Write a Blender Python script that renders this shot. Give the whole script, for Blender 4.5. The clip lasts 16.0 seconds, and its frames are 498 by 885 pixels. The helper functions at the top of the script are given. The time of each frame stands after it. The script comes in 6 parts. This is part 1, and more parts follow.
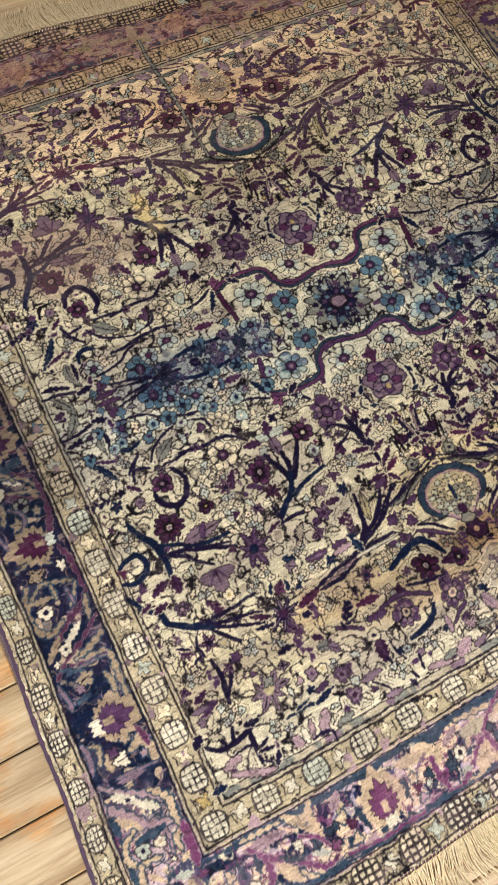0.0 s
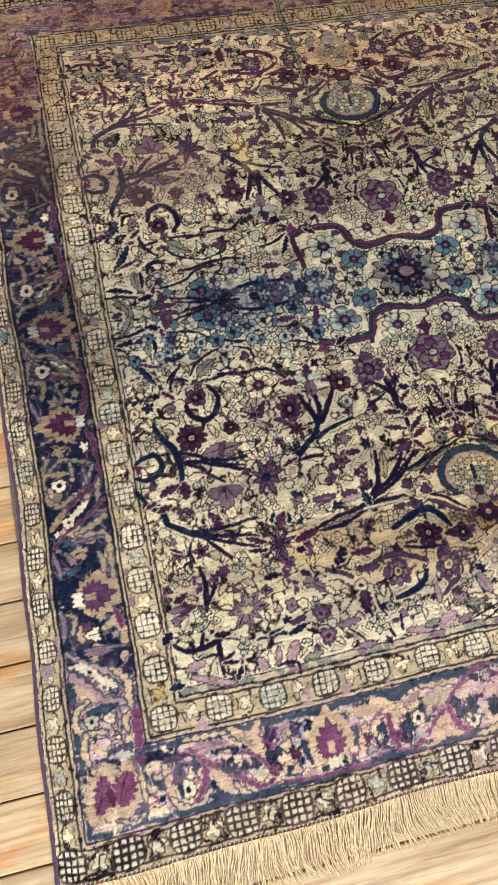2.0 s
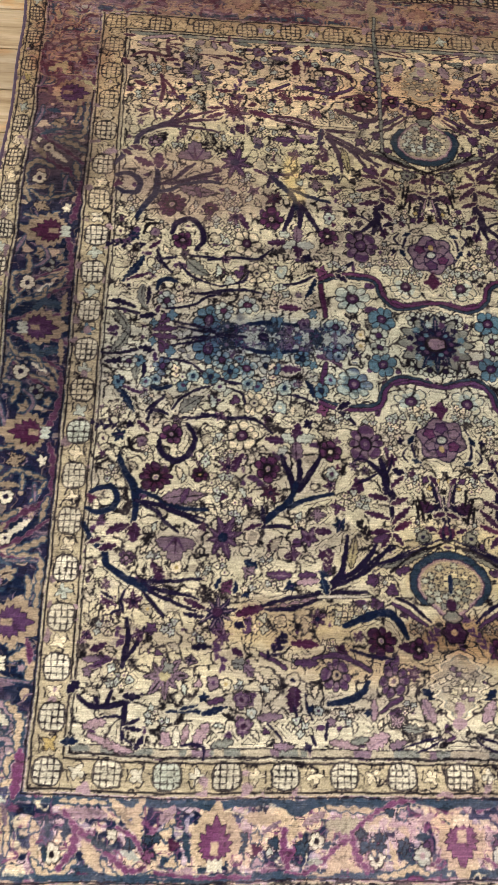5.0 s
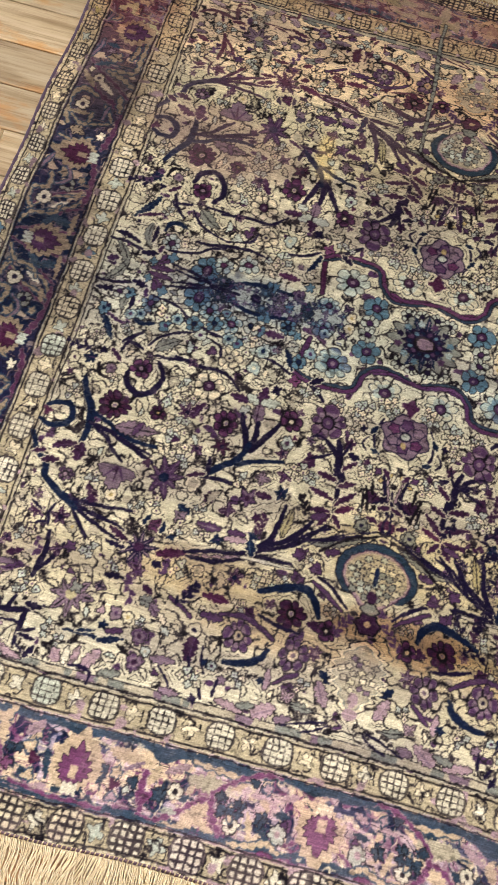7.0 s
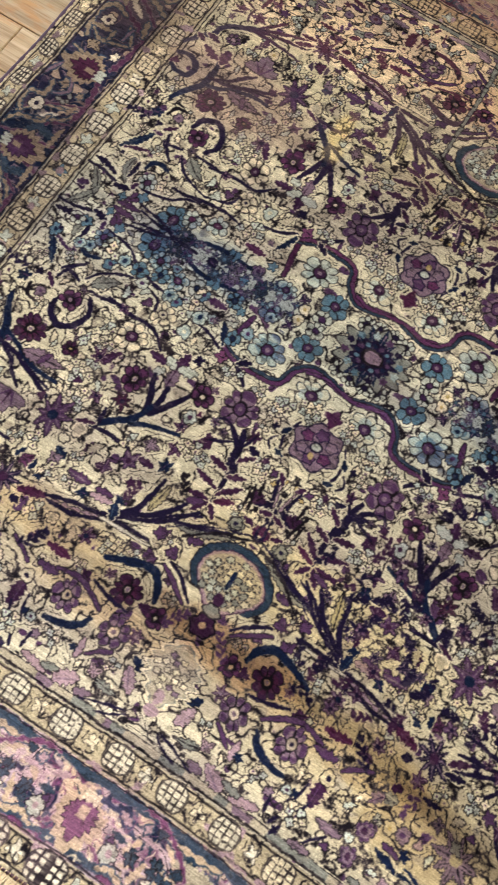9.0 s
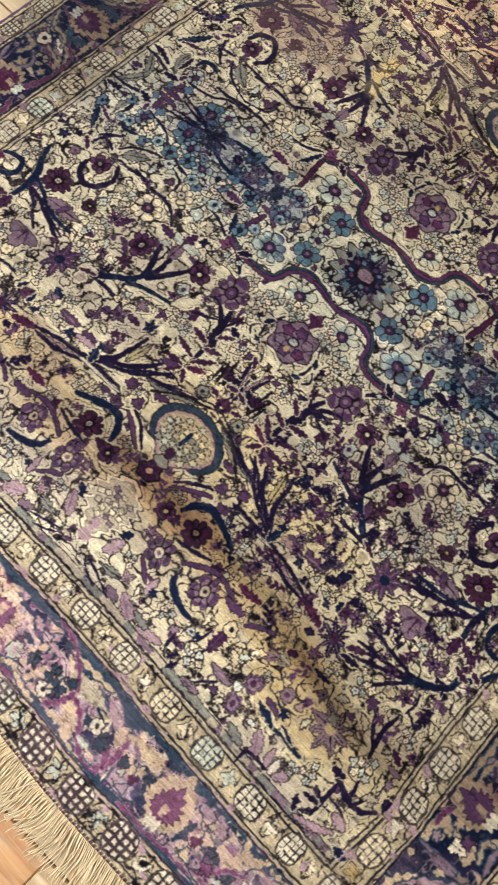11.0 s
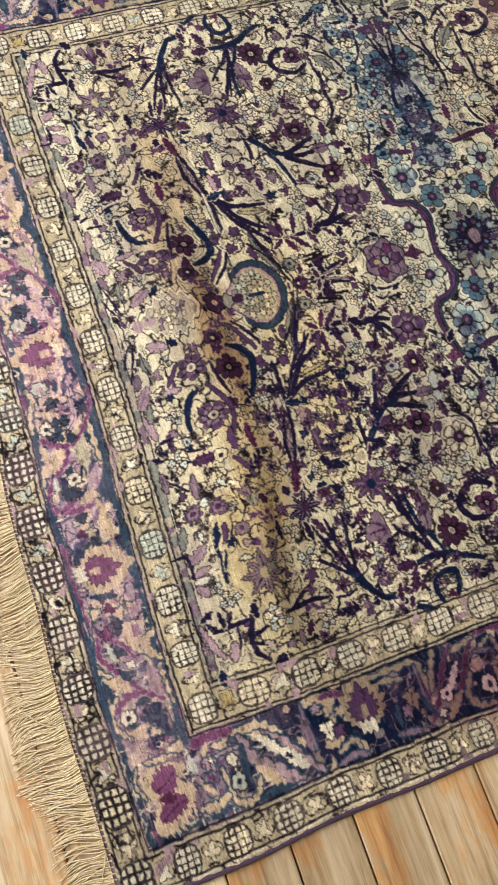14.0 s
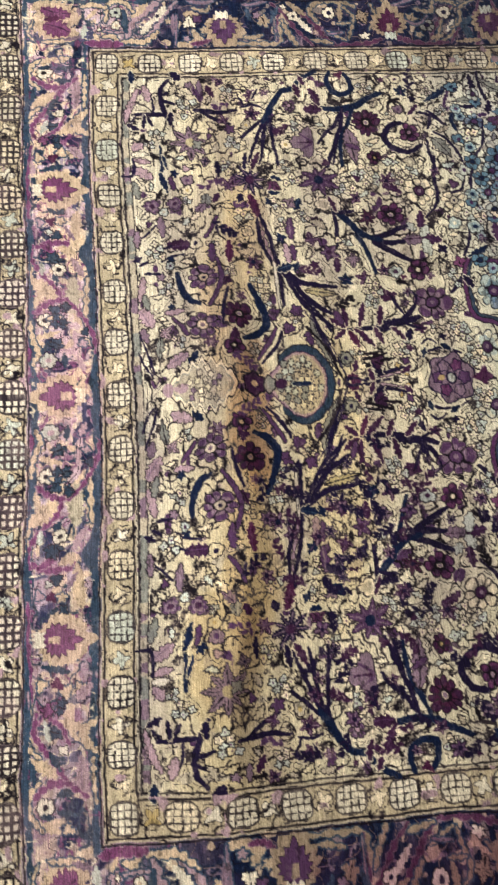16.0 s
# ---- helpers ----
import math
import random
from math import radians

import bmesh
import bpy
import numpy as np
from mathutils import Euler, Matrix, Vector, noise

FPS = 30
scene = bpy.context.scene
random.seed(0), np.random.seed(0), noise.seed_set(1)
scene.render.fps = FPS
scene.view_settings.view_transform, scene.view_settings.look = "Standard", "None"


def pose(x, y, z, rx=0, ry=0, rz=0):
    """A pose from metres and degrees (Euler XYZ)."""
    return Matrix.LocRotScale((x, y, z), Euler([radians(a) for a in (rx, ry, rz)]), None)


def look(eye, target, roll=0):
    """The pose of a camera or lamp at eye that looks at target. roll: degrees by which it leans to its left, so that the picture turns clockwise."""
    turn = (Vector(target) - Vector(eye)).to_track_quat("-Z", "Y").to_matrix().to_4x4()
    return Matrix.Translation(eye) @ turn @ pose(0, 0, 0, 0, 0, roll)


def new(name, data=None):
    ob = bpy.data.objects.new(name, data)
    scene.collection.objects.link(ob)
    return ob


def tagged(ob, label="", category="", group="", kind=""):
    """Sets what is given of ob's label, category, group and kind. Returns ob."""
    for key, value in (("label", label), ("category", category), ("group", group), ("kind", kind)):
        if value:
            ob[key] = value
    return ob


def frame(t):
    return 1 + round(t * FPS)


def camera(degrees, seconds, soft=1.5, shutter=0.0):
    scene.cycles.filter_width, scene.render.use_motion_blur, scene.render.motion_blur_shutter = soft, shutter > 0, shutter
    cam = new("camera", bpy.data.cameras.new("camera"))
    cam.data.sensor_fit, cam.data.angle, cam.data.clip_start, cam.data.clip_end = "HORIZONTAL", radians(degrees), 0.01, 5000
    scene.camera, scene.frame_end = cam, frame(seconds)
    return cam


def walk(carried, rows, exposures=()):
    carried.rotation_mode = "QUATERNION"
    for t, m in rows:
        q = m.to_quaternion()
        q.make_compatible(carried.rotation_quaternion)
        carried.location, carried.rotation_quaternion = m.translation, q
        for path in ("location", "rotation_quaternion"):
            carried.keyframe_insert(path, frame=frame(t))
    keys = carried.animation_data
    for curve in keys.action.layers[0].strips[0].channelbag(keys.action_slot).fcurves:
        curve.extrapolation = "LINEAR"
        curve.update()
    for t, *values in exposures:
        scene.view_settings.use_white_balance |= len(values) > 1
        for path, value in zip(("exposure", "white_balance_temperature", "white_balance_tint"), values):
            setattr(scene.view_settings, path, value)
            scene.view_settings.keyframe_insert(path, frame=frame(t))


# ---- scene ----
cam = camera(36.60, 16.0, soft=1.6)
PATH = [
    (0, (-0.4966, -0.4372, 1.1079), (-0.2759, -0.1945, 0.1632), 16.18),
    (0.5, (-0.4771, -0.4595, 1.1012), (-0.2885, -0.2024, 0.1534), 13.90),
    (1, (-0.4854, -0.4806, 1.0870), (-0.3138, -0.2093, 0.1399), 13.67),
    (1.5, (-0.4856, -0.5551, 1.0895), (-0.3313, -0.2631, 0.1456), 12.79),
    (2, (-0.4835, -0.5987, 1.1008), (-0.3438, -0.2947, 0.1584), 12.74),
    (2.5, (-0.4719, -0.5884, 1.1057), (-0.3516, -0.2784, 0.1626), 11.89),
    (3, (-0.4452, -0.5484, 1.1007), (-0.3468, -0.2411, 0.1541), 10.39),
    (3.5, (-0.4384, -0.5178, 1.0812), (-0.3564, -0.2221, 0.1294), 10.00),
    (4, (-0.3924, -0.4762, 1.0691), (-0.3256, -0.1922, 0.1126), 9.88),
    (6.5, (-0.2521, -0.5398, 1.0335), (-0.2347, -0.2281, 0.0834), 14.86),
    (7, (-0.1972, -0.5596, 1.0297), (-0.2061, -0.2464, 0.0801), 13.99),
    (7.5, (-0.1371, -0.5422, 1.0310), (-0.1732, -0.2383, 0.0790), 12.99),
    (8, (-0.0609, -0.4891, 1.0211), (-0.1217, -0.2038, 0.0646), 12.38),
    (8.5, (-0.0198, -0.4455, 1.0031), (-0.0925, -0.1800, 0.0417), 13.61),
    (9, (0.0236, -0.4510, 0.9792), (-0.0678, -0.1966, 0.0165), 13.06),
    (9.5, (0.0709, -0.4949, 0.9856), (-0.0225, -0.2439, 0.0221), 15.53),
    (10, (0.1219, -0.5573, 0.9975), (0.0182, -0.2957, 0.0379), 17.02),
    (12.5, (0.3135, -0.5489, 0.9943), (0.1314, -0.3442, 0.0325), 16.54),
    (13, (0.3646, -0.5968, 0.9970), (0.1647, -0.3975, 0.0377), 17.32),
    (13.5, (0.4385, -0.6178, 1.0119), (0.2182, -0.4259, 0.0555), 17.93),
    (14, (0.4691, -0.6390, 1.0096), (0.2329, -0.4574, 0.0550), 18.74),
    (14.5, (0.4620, -0.6198, 0.9927), (0.2157, -0.4582, 0.0370), 18.60),
    (15, (0.4282, -0.5847, 0.9771), (0.1758, -0.4511, 0.0187), 17.14),
    (15.5, (0.3857, -0.5574, 0.9759), (0.1318, -0.4475, 0.0149), 16.23),
    (16, (0.3464, -0.5285, 0.9735), (0.0890, -0.4408, 0.0112), 14.82),
]
EXPOSURES = [(0.0, 0.20), (4.0, 0.10), (8.0, 0.23), (16.0, 0.23)]
walk(cam, [(t, look(eye, target, roll)) for t, eye, target, roll in PATH], EXPOSURES)

# ---------------------------------------------------------------- light
ROOM_X, ROOM_Y, ROOM_H = 2.15, 1.65, 2.6
WINDOWS = (("y", -1, -0.38, 1.7), ("x", -1, 0.78, 1.5))   # wall, side, centre along the wall, width
SILL, HEAD = 0.45, 1.95

world = bpy.data.worlds.new("daylight")
scene.world = world
world.use_nodes = True
sky = world.node_tree.nodes.new("ShaderNodeTexSky")
sky.sky_type = "NISHITA"
sky.sun_disc = False
sky.sun_elevation = radians(38)
sky.sun_rotation = radians(60)
back = world.node_tree.nodes["Background"]
back.inputs["Strength"].default_value = 0.12
world.node_tree.links.new(sky.outputs["Color"], back.inputs["Color"])


def lamp(name, eye, target, sx, sy, watts, colour):
    data = bpy.data.lights.new(name, "AREA")
    data.shape, data.size, data.size_y = "RECTANGLE", sx, sy
    data.energy, data.color = watts, colour
    ob = new(name, data)
    ob.matrix_world = look(eye, target)
    return ob


# area lamps stand in for two assumed windows, out of view
lamp("assumed_window_light", (-0.38, -ROOM_Y + 0.02, 1.2), (-0.25, -0.2, 0.0), 1.6, 1.4, 49.5, (0.885, 0.900, 1.0))
lamp("assumed_side_light", (-ROOM_X + 0.02, 0.78, 1.2), (0, 0.6, 0.3), 1.4, 1.4, 21, (0.885, 0.900, 1.0))
# unseen soft fill under the ceiling, added to brighten the north end
lamp("ceiling_fill", (0.2, 0.7, ROOM_H - 0.06), (0.2, 0.7, 0), 1.2, 1.2, 6, (1.0, 0.95, 0.88))

# ---------------------------------------------------------------- materials


def material(name):
    m = bpy.data.materials.new(name)
    m.use_nodes = True
    return m, m.node_tree.nodes, m.node_tree.links, m.node_tree.nodes["Principled BSDF"]


def ramp(nodes, stops):
    r = nodes.new("ShaderNodeValToRGB")
    while len(r.color_ramp.elements) < len(stops):
        r.color_ramp.elements.new(0.5)
    for e, (p, c) in zip(r.color_ramp.elements, stops):
        e.position, e.color = p, (*c, 1)
    return r


def lin(r, g, b):
    """sRGB 0 to 255 to linear."""
    return tuple(((v / 255 + 0.055) / 1.055) ** 2.4 if v > 10 else v / 255 / 12.92 for v in (r, g, b))


def noise_node(nodes, links, coord, scale, detail=3.0, rough=0.55, stretch=None):
    n = nodes.new("ShaderNodeTexNoise")
    n.inputs["Scale"].default_value, n.inputs["Detail"].default_value, n.inputs["Roughness"].default_value = scale, detail, rough
    if stretch:
        mp = nodes.new("ShaderNodeMapping")
        mp.inputs["Scale"].default_value = stretch
        links.new(coord, mp.inputs["Vector"])
        coord = mp.outputs["Vector"]
    links.new(coord, n.inputs["Vector"])
    return n


def mixer(nodes, links, mode, fac, a, b):
    n = nodes.new("ShaderNodeMix")
    n.data_type, n.blend_type = "RGBA", mode
    for value, socket in ((fac, n.inputs[0]), (a, n.inputs[6]), (b, n.inputs[7])):
        if hasattr(value, "is_output"):
            links.new(value, socket)
        else:
            socket.default_value = value if isinstance(value, float) else (*value, 1)
    return n.outputs[2]


def bump(nodes, links, height, strength, distance, bsdf, before=None):
    b = nodes.new("ShaderNodeBump")
    b.inputs["Strength"].default_value, b.inputs["Distance"].default_value = strength, distance
    links.new(height, b.inputs["Height"])
    if before:
        links.new(before, b.inputs["Normal"])
    links.new(b.outputs["Normal"], bsdf.inputs["Normal"])
    return b.outputs["Normal"]


def silk_pile():
    """Knotted silk: the dye of each knot, streaks along the weft, short pile."""
    m, nodes, links, bsdf = material("silk_pile")
    dye = nodes.new("ShaderNodeAttribute")
    dye.attribute_name = "dye"
    at = nodes.new("ShaderNodeTexCoord").outputs["Object"]
    streak = noise_node(nodes, links, at, 1.0, 4, 0.6, (60, 900, 60))
    knots = noise_node(nodes, links, at, 620, 2, 0.6)
    s = ramp(nodes, [(0.3, (0.80, 0.79, 0.78)), (0.7, (1.12, 1.12, 1.12))])
    links.new(streak.outputs["Fac"], s.inputs["Fac"])
    k = ramp(nodes, [(0.25, (0.78, 0.77, 0.76)), (0.75, (1.14, 1.14, 1.14))])
    links.new(knots.outputs["Fac"], k.inputs["Fac"])
    c = mixer(nodes, links, "MULTIPLY", 1.0, dye.outputs["Color"], s.outputs["Color"])
    c = mixer(nodes, links, "MULTIPLY", 1.0, c, k.outputs["Color"])
    links.new(c, bsdf.inputs["Base Color"])
    bsdf.inputs["Roughness"].default_value = 0.62
    bsdf.inputs["Specular IOR Level"].default_value = 0.03
    bsdf.inputs["Sheen Weight"].default_value = 0.02
    bsdf.inputs["Sheen Roughness"].default_value = 0.35
    bsdf.inputs["Sheen Tint"].default_value = (1.0, 0.93, 0.82, 1)
    bump(nodes, links, knots.outputs["Fac"], 0.55, 0.0012, bsdf)
    return m


def yarn(name, colour, dark, scale):
    m, nodes, links, bsdf = material(name)
    at = nodes.new("ShaderNodeTexCoord").outputs["Object"]
    n = noise_node(nodes, links, at, scale, 4, 0.65)
    r = ramp(nodes, [(0.3, dark), (0.7, colour)])
    links.new(n.outputs["Fac"], r.inputs["Fac"])
    links.new(r.outputs["Color"], bsdf.inputs["Base Color"])
    bsdf.inputs["Roughness"].default_value = 0.7
    bsdf.inputs["Sheen Weight"].default_value = 0.15
    bump(nodes, links, n.outputs["Fac"], 0.5, 0.001, bsdf)
    return m


def floor_wood():
    """Old varnished boards: straw to honey, orange where the varnish holds, dark grain lines."""
    m, nodes, links, bsdf = material("floor_wood")
    tc = nodes.new("ShaderNodeTexCoord")
    info = nodes.new("ShaderNodeObjectInfo")
    shift = nodes.new("ShaderNodeVectorMath")
    shift.operation = "MULTIPLY_ADD"
    links.new(info.outputs["Random"], shift.inputs[0])
    shift.inputs[1].default_value = (31.0, 17.0, 23.0)
    links.new(tc.outputs["Object"], shift.inputs[2])
    at = shift.outputs["Vector"]
    grain = noise_node(nodes, links, at, 1.0, 5, 0.62, (3.2, 70, 40))
    grain.inputs["Distortion"].default_value = 0.9
    fine = noise_node(nodes, links, at, 1.0, 4, 0.7, (16, 330, 200))
    fine.inputs["Distortion"].default_value = 0.4
    patch = noise_node(nodes, links, at, 1.0, 5, 0.65, (7, 16, 8))
    base = ramp(nodes, [(0.30, lin(160, 134, 94)), (0.48, lin(200, 175, 133)), (0.70, lin(219, 198, 160))])
    links.new(grain.outputs["Fac"], base.inputs["Fac"])
    varnish = ramp(nodes, [(0.51, (0, 0, 0)), (0.62, (0.75, 0.75, 0.75))])
    links.new(patch.outputs["Fac"], varnish.inputs["Fac"])
    honey = ramp(nodes, [(0.3, lin(188, 124, 62)), (0.7, lin(224, 168, 92))])
    links.new(grain.outputs["Fac"], honey.inputs["Fac"])
    c = mixer(nodes, links, "MIX", varnish.outputs["Color"], base.outputs["Color"], honey.outputs["Color"])
    lines = ramp(nodes, [(0.34, (0.62, 0.54, 0.46)), (0.50, (1, 1, 1))])
    links.new(fine.outputs["Fac"], lines.inputs["Fac"])
    c = mixer(nodes, links, "MULTIPLY", 0.6, c, lines.outputs["Color"])
    tone = ramp(nodes, [(0.0, (0.76, 0.74, 0.71)), (1.0, (1.08, 1.06, 1.02))])
    links.new(info.outputs["Random"], tone.inputs["Fac"])
    c = mixer(nodes, links, "MULTIPLY", 1.0, c, tone.outputs["Color"])
    wear = noise_node(nodes, links, at, 1.0, 5, 0.7, (2.2, 13, 6))
    wr = ramp(nodes, [(0.34, (0.66, 0.60, 0.53)), (0.55, (1, 1, 1))])
    links.new(wear.outputs["Fac"], wr.inputs["Fac"])
    c = mixer(nodes, links, "MULTIPLY", 0.8, c, wr.outputs["Color"])
    links.new(c, bsdf.inputs["Base Color"])
    bsdf.inputs["Roughness"].default_value = 0.48
    bsdf.inputs["Specular IOR Level"].default_value = 0.4
    bump(nodes, links, fine.outputs["Fac"], 0.25, 0.0012, bsdf)
    return m


def plaster(name, colour):
    m, nodes, links, bsdf = material(name)
    at = nodes.new("ShaderNodeTexCoord").outputs["Object"]
    n = noise_node(nodes, links, at, 6, 5, 0.6)
    r = ramp(nodes, [(0.3, tuple(0.93 * c for c in colour)), (0.7, colour)])
    links.new(n.outputs["Fac"], r.inputs["Fac"])
    links.new(r.outputs["Color"], bsdf.inputs["Base Color"])
    bsdf.inputs["Roughness"].default_value = 0.85
    bump(nodes, links, n.outputs["Fac"], 0.1, 0.002, bsdf)
    return m


SILK = silk_pile()
FRINGE = yarn("fringe_cotton", lin(230, 209, 164), lin(190, 163, 114), 240)
BINDING = yarn("plum_binding", lin(84, 54, 76), lin(46, 28, 42), 420)
END_WEAVE = yarn("end_weave", lin(150, 118, 118), lin(84, 56, 70), 330)
BACKING = yarn("rug_backing", lin(120, 100, 88), lin(80, 64, 60), 300)
WOOD = floor_wood()
SUBFLOOR = plaster("dark_subfloor", lin(52, 38, 26))
WALL = plaster("wall_paint", (0.50, 0.48, 0.46))
CEILING = plaster("ceiling_paint", (0.62, 0.61, 0.59))
WINDOW_PAINT = plaster("window_paint", (0.78, 0.78, 0.76))
GLASS, _, _, gb = material("window_glass")
gb.inputs["Transmission Weight"].default_value, gb.inputs["Roughness"].default_value = 1.0, 0.0

# ---------------------------------------------------------------- mesh helpers


def mesh_from(name, verts, faces, mat, smooth=False):
    me = bpy.data.meshes.new(name)
    me.from_pydata([tuple(v) for v in verts], [], faces)
    me.materials.append(mat)
    if smooth:
        me.polygons.foreach_set("use_smooth", [True] * len(me.polygons))
    return me


def part(name, me, parent, label=""):
    ob = new(name, me)
    ob.parent = parent
    return tagged(ob, label) if label else ob


def box_bm(bm, x0, y0, z0, x1, y1, z1):
    m = Matrix.Translation(((x0 + x1) / 2, (y0 + y1) / 2, (z0 + z1) / 2)) @ Matrix.Diagonal((x1 - x0, y1 - y0, z1 - z0, 1))
    bmesh.ops.create_cube(bm, size=1, matrix=m)


def boxes(name, mat, *spans):
    bm = bmesh.new()
    for s in spans:
        box_bm(bm, *s)
    me = bpy.data.meshes.new(name)
    bm.to_mesh(me)
    bm.free()
    me.materials.append(mat)
    return me


# ---------------------------------------------------------------- the room
T = 0.12


def wall(name, axis, side, opening=None):
    reach, far = (ROOM_X, ROOM_Y) if axis == "y" else (ROOM_Y, ROOM_X)
    lo, hi = (far, far + T) if side > 0 else (-far - T, -far)
    spans = [(-reach - T, reach + T, 0, ROOM_H)] if opening is None else [
        (-reach - T, opening[0], 0, ROOM_H), (opening[1], reach + T, 0, ROOM_H),
        (opening[0], opening[1], 0, SILL), (opening[0], opening[1], HEAD, ROOM_H)]
    if axis == "y":
        spans = [(a, lo, c, b, hi, d) for a, b, c, d in spans]
    else:
        spans = [(lo, max(a, -reach), c, hi, min(b, reach), d) for a, b, c, d in spans]
    return tagged(new(name, boxes(name, WALL, *spans)), "plain off-white plastered wall of the room", "wall", kind="structure")


# an assumed window, out of view, behind its area lamp
def window(name, axis, side, centre, width):
    a, b = centre - width / 2, centre + width / 2
    far = ROOM_Y if axis == "y" else ROOM_X
    d0, d1 = (far + 0.04, far + 0.09) if side > 0 else (-far - 0.09, -far - 0.04)

    def span(u0, u1, z0, z1, e0=d0, e1=d1):
        return (u0, e0, z0, u1, e1, z1) if axis == "y" else (e0, u0, z0, e1, u1, z1)

    win = tagged(new(name), "assumed white casement window, out of view, with two panes", "window", kind="structure")
    f = 0.06
    part("window_frame", boxes("window_frame", WINDOW_PAINT, span(a, b, SILL, SILL + f), span(a, b, HEAD - f, HEAD), span(a, a + f, SILL + f, HEAD - f),
         span(b - f, b, SILL + f, HEAD - f), span(centre - f / 2, centre + f / 2, SILL + f, HEAD - f)), win)
    mid = (d0 + d1) / 2
    for u0, u1 in ((a + f, centre - f / 2), (centre + f / 2, b - f)):
        pane = part("pane", boxes("pane", GLASS, span(u0, u1, SILL + f, HEAD - f, mid - 0.003, mid + 0.003)), win)
        pane.visible_shadow = False


wall("wall_south", "y", -1, (WINDOWS[0][2] - WINDOWS[0][3] / 2, WINDOWS[0][2] + WINDOWS[0][3] / 2))
wall("wall_north", "y", 1)
wall("wall_west", "x", -1, (WINDOWS[1][2] - WINDOWS[1][3] / 2, WINDOWS[1][2] + WINDOWS[1][3] / 2))
wall("wall_east", "x", 1)
for n, w in enumerate(WINDOWS):
    window(f"window_{n + 1}", *w)
ceiling = new("ceiling", boxes("ceiling", CEILING, (-ROOM_X - T, -ROOM_Y - T, ROOM_H, ROOM_X + T, ROOM_Y + T, ROOM_H + 0.1)))
tagged(ceiling, "plain white ceiling", "ceiling", kind="structure")

# ---------------------------------------------------------------- the rug: layout, all in rug units of 1.1 m
K = 1.1
H = 0.00118                                  # one knot
GI_X, GO_X, MO_X, ED_X = 0.463, 0.506, 0.595, 0.635   # inner guard, main border, outer guard, edge
GI_Y, GO_Y, MO_Y, ED_Y = 0.545, 0.583, 0.673, 0.711
CX, CY = 0.0095, 0.004
NX, NY = int(2 * ED_X / H) + 1, int(2 * ED_Y / H) + 1
ax = np.linspace(-ED_X, ED_X, NX)
ay = np.linspace(-ED_Y, ED_Y, NY)
GX, GY = np.meshgrid(ax, ay)
rng = np.random.default_rng(7)


def value_noise(fx, fy, seed, octaves=3, gain=0.5):
    """Smooth noise of -1 to 1 over the rug, fx and fy cells a unit."""
    out, amp, total = np.zeros((NY, NX)), 1.0, 0.0
    r = np.random.default_rng(seed)
    for _ in range(octaves):
        u, v = (GX + ED_X) * fx, (GY + ED_Y) * fy
        table = r.uniform(-1, 1, (int(v.max()) + 3, int(u.max()) + 3))
        i, j = v.astype(int), u.astype(int)
        a, b = v - i, u - j
        a, b = a * a * (3 - 2 * a), b * b * (3 - 2 * b)
        out += amp * ((table[i, j] * (1 - b) + table[i, j + 1] * b) * (1 - a) + (table[i + 1, j] * (1 - b) + table[i + 1, j + 1] * b) * a)
        total += amp
        amp, fx, fy = amp * gain, fx * 2, fy * 2
    return out / total


# the weaver's hand: the drawing wanders by a knot or two
WX = GX + 0.0016 * value_noise(28, 28, 11) + 0.0011 * value_noise(110, 110, 12, 2)
WY = GY + 0.0016 * value_noise(28, 28, 13) + 0.0011 * value_noise(110, 110, 14, 2)


# knots step along warp and weft, so every outline is ragged
_jag = np.random.default_rng(15).normal(0, 1, (NY, NX))
JAG = 0.0003 * (_jag + np.roll(_jag, 1, 0) + np.roll(_jag, 1, 1) + np.roll(_jag, (1, 1), (0, 1))) / 2 + 0.0008 * value_noise(170, 170, 16, 2)


def smooth(a, b, v):
    s = np.clip((v - a) / (b - a), 0, 1)
    return s * s * (3 - 2 * s)


DYES = {
    "cream": (202, 190, 153), "ink": (23, 16, 38), "navy": (15, 24, 46), "plum": (52, 26, 49), "wine": (66, 27, 50), "mag": (84, 42, 70),
    "maghi": (104, 56, 86), "steel": (46, 62, 76), "mauve": (118, 96, 104), "mauve2": (74, 47, 74), "lilac": (158, 130, 130), "bloom": (162, 168, 150),
    "pale": (186, 190, 166), "teal": (80, 108, 118), "silver": (172, 174, 152), "beige": (170, 157, 128), "greyg": (122, 122, 108),
    "olive": (162, 150, 108), "gold": (170, 146, 90), "tanl": (214, 197, 158), "tan": (188, 163, 128), "bone": (206, 195, 164), "black": (20, 15, 20),
    "guard": (176, 160, 124), "slate": (38, 52, 64),
}
bands = value_noise(3, 55, 21, 3)            # abrash: lots of yarn, one after the other
patches = value_noise(7, 9, 22, 3)
worn = smooth(0.05, 0.6, value_noise(11, 14, 23, 3))
blue = np.exp(-((GY + 0.035 + 0.02 * patches) / 0.075) ** 2)
far = smooth(0.12, 0.34, GY + 0.03 * patches)
end = smooth(0.31, 0.42, GY + 0.02 * patches)
golden = np.exp(-((GY + 0.43 + 0.03 * patches + 0.06 * (GX - 0.1)) / 0.055) ** 2)
east = smooth(-0.1, 0.5, GX)
mottle, streaky = value_noise(95, 120, 91, 3, 0.7), value_noise(130, 210, 93, 3, 0.7)
rubbed = smooth(0.10, 0.45, value_noise(140, 190, 92, 3, 0.7))
_dyed = {}


def mix(a, b, f):
    return a * (1 - f[..., None]) + np.asarray(b, float) * f[..., None]


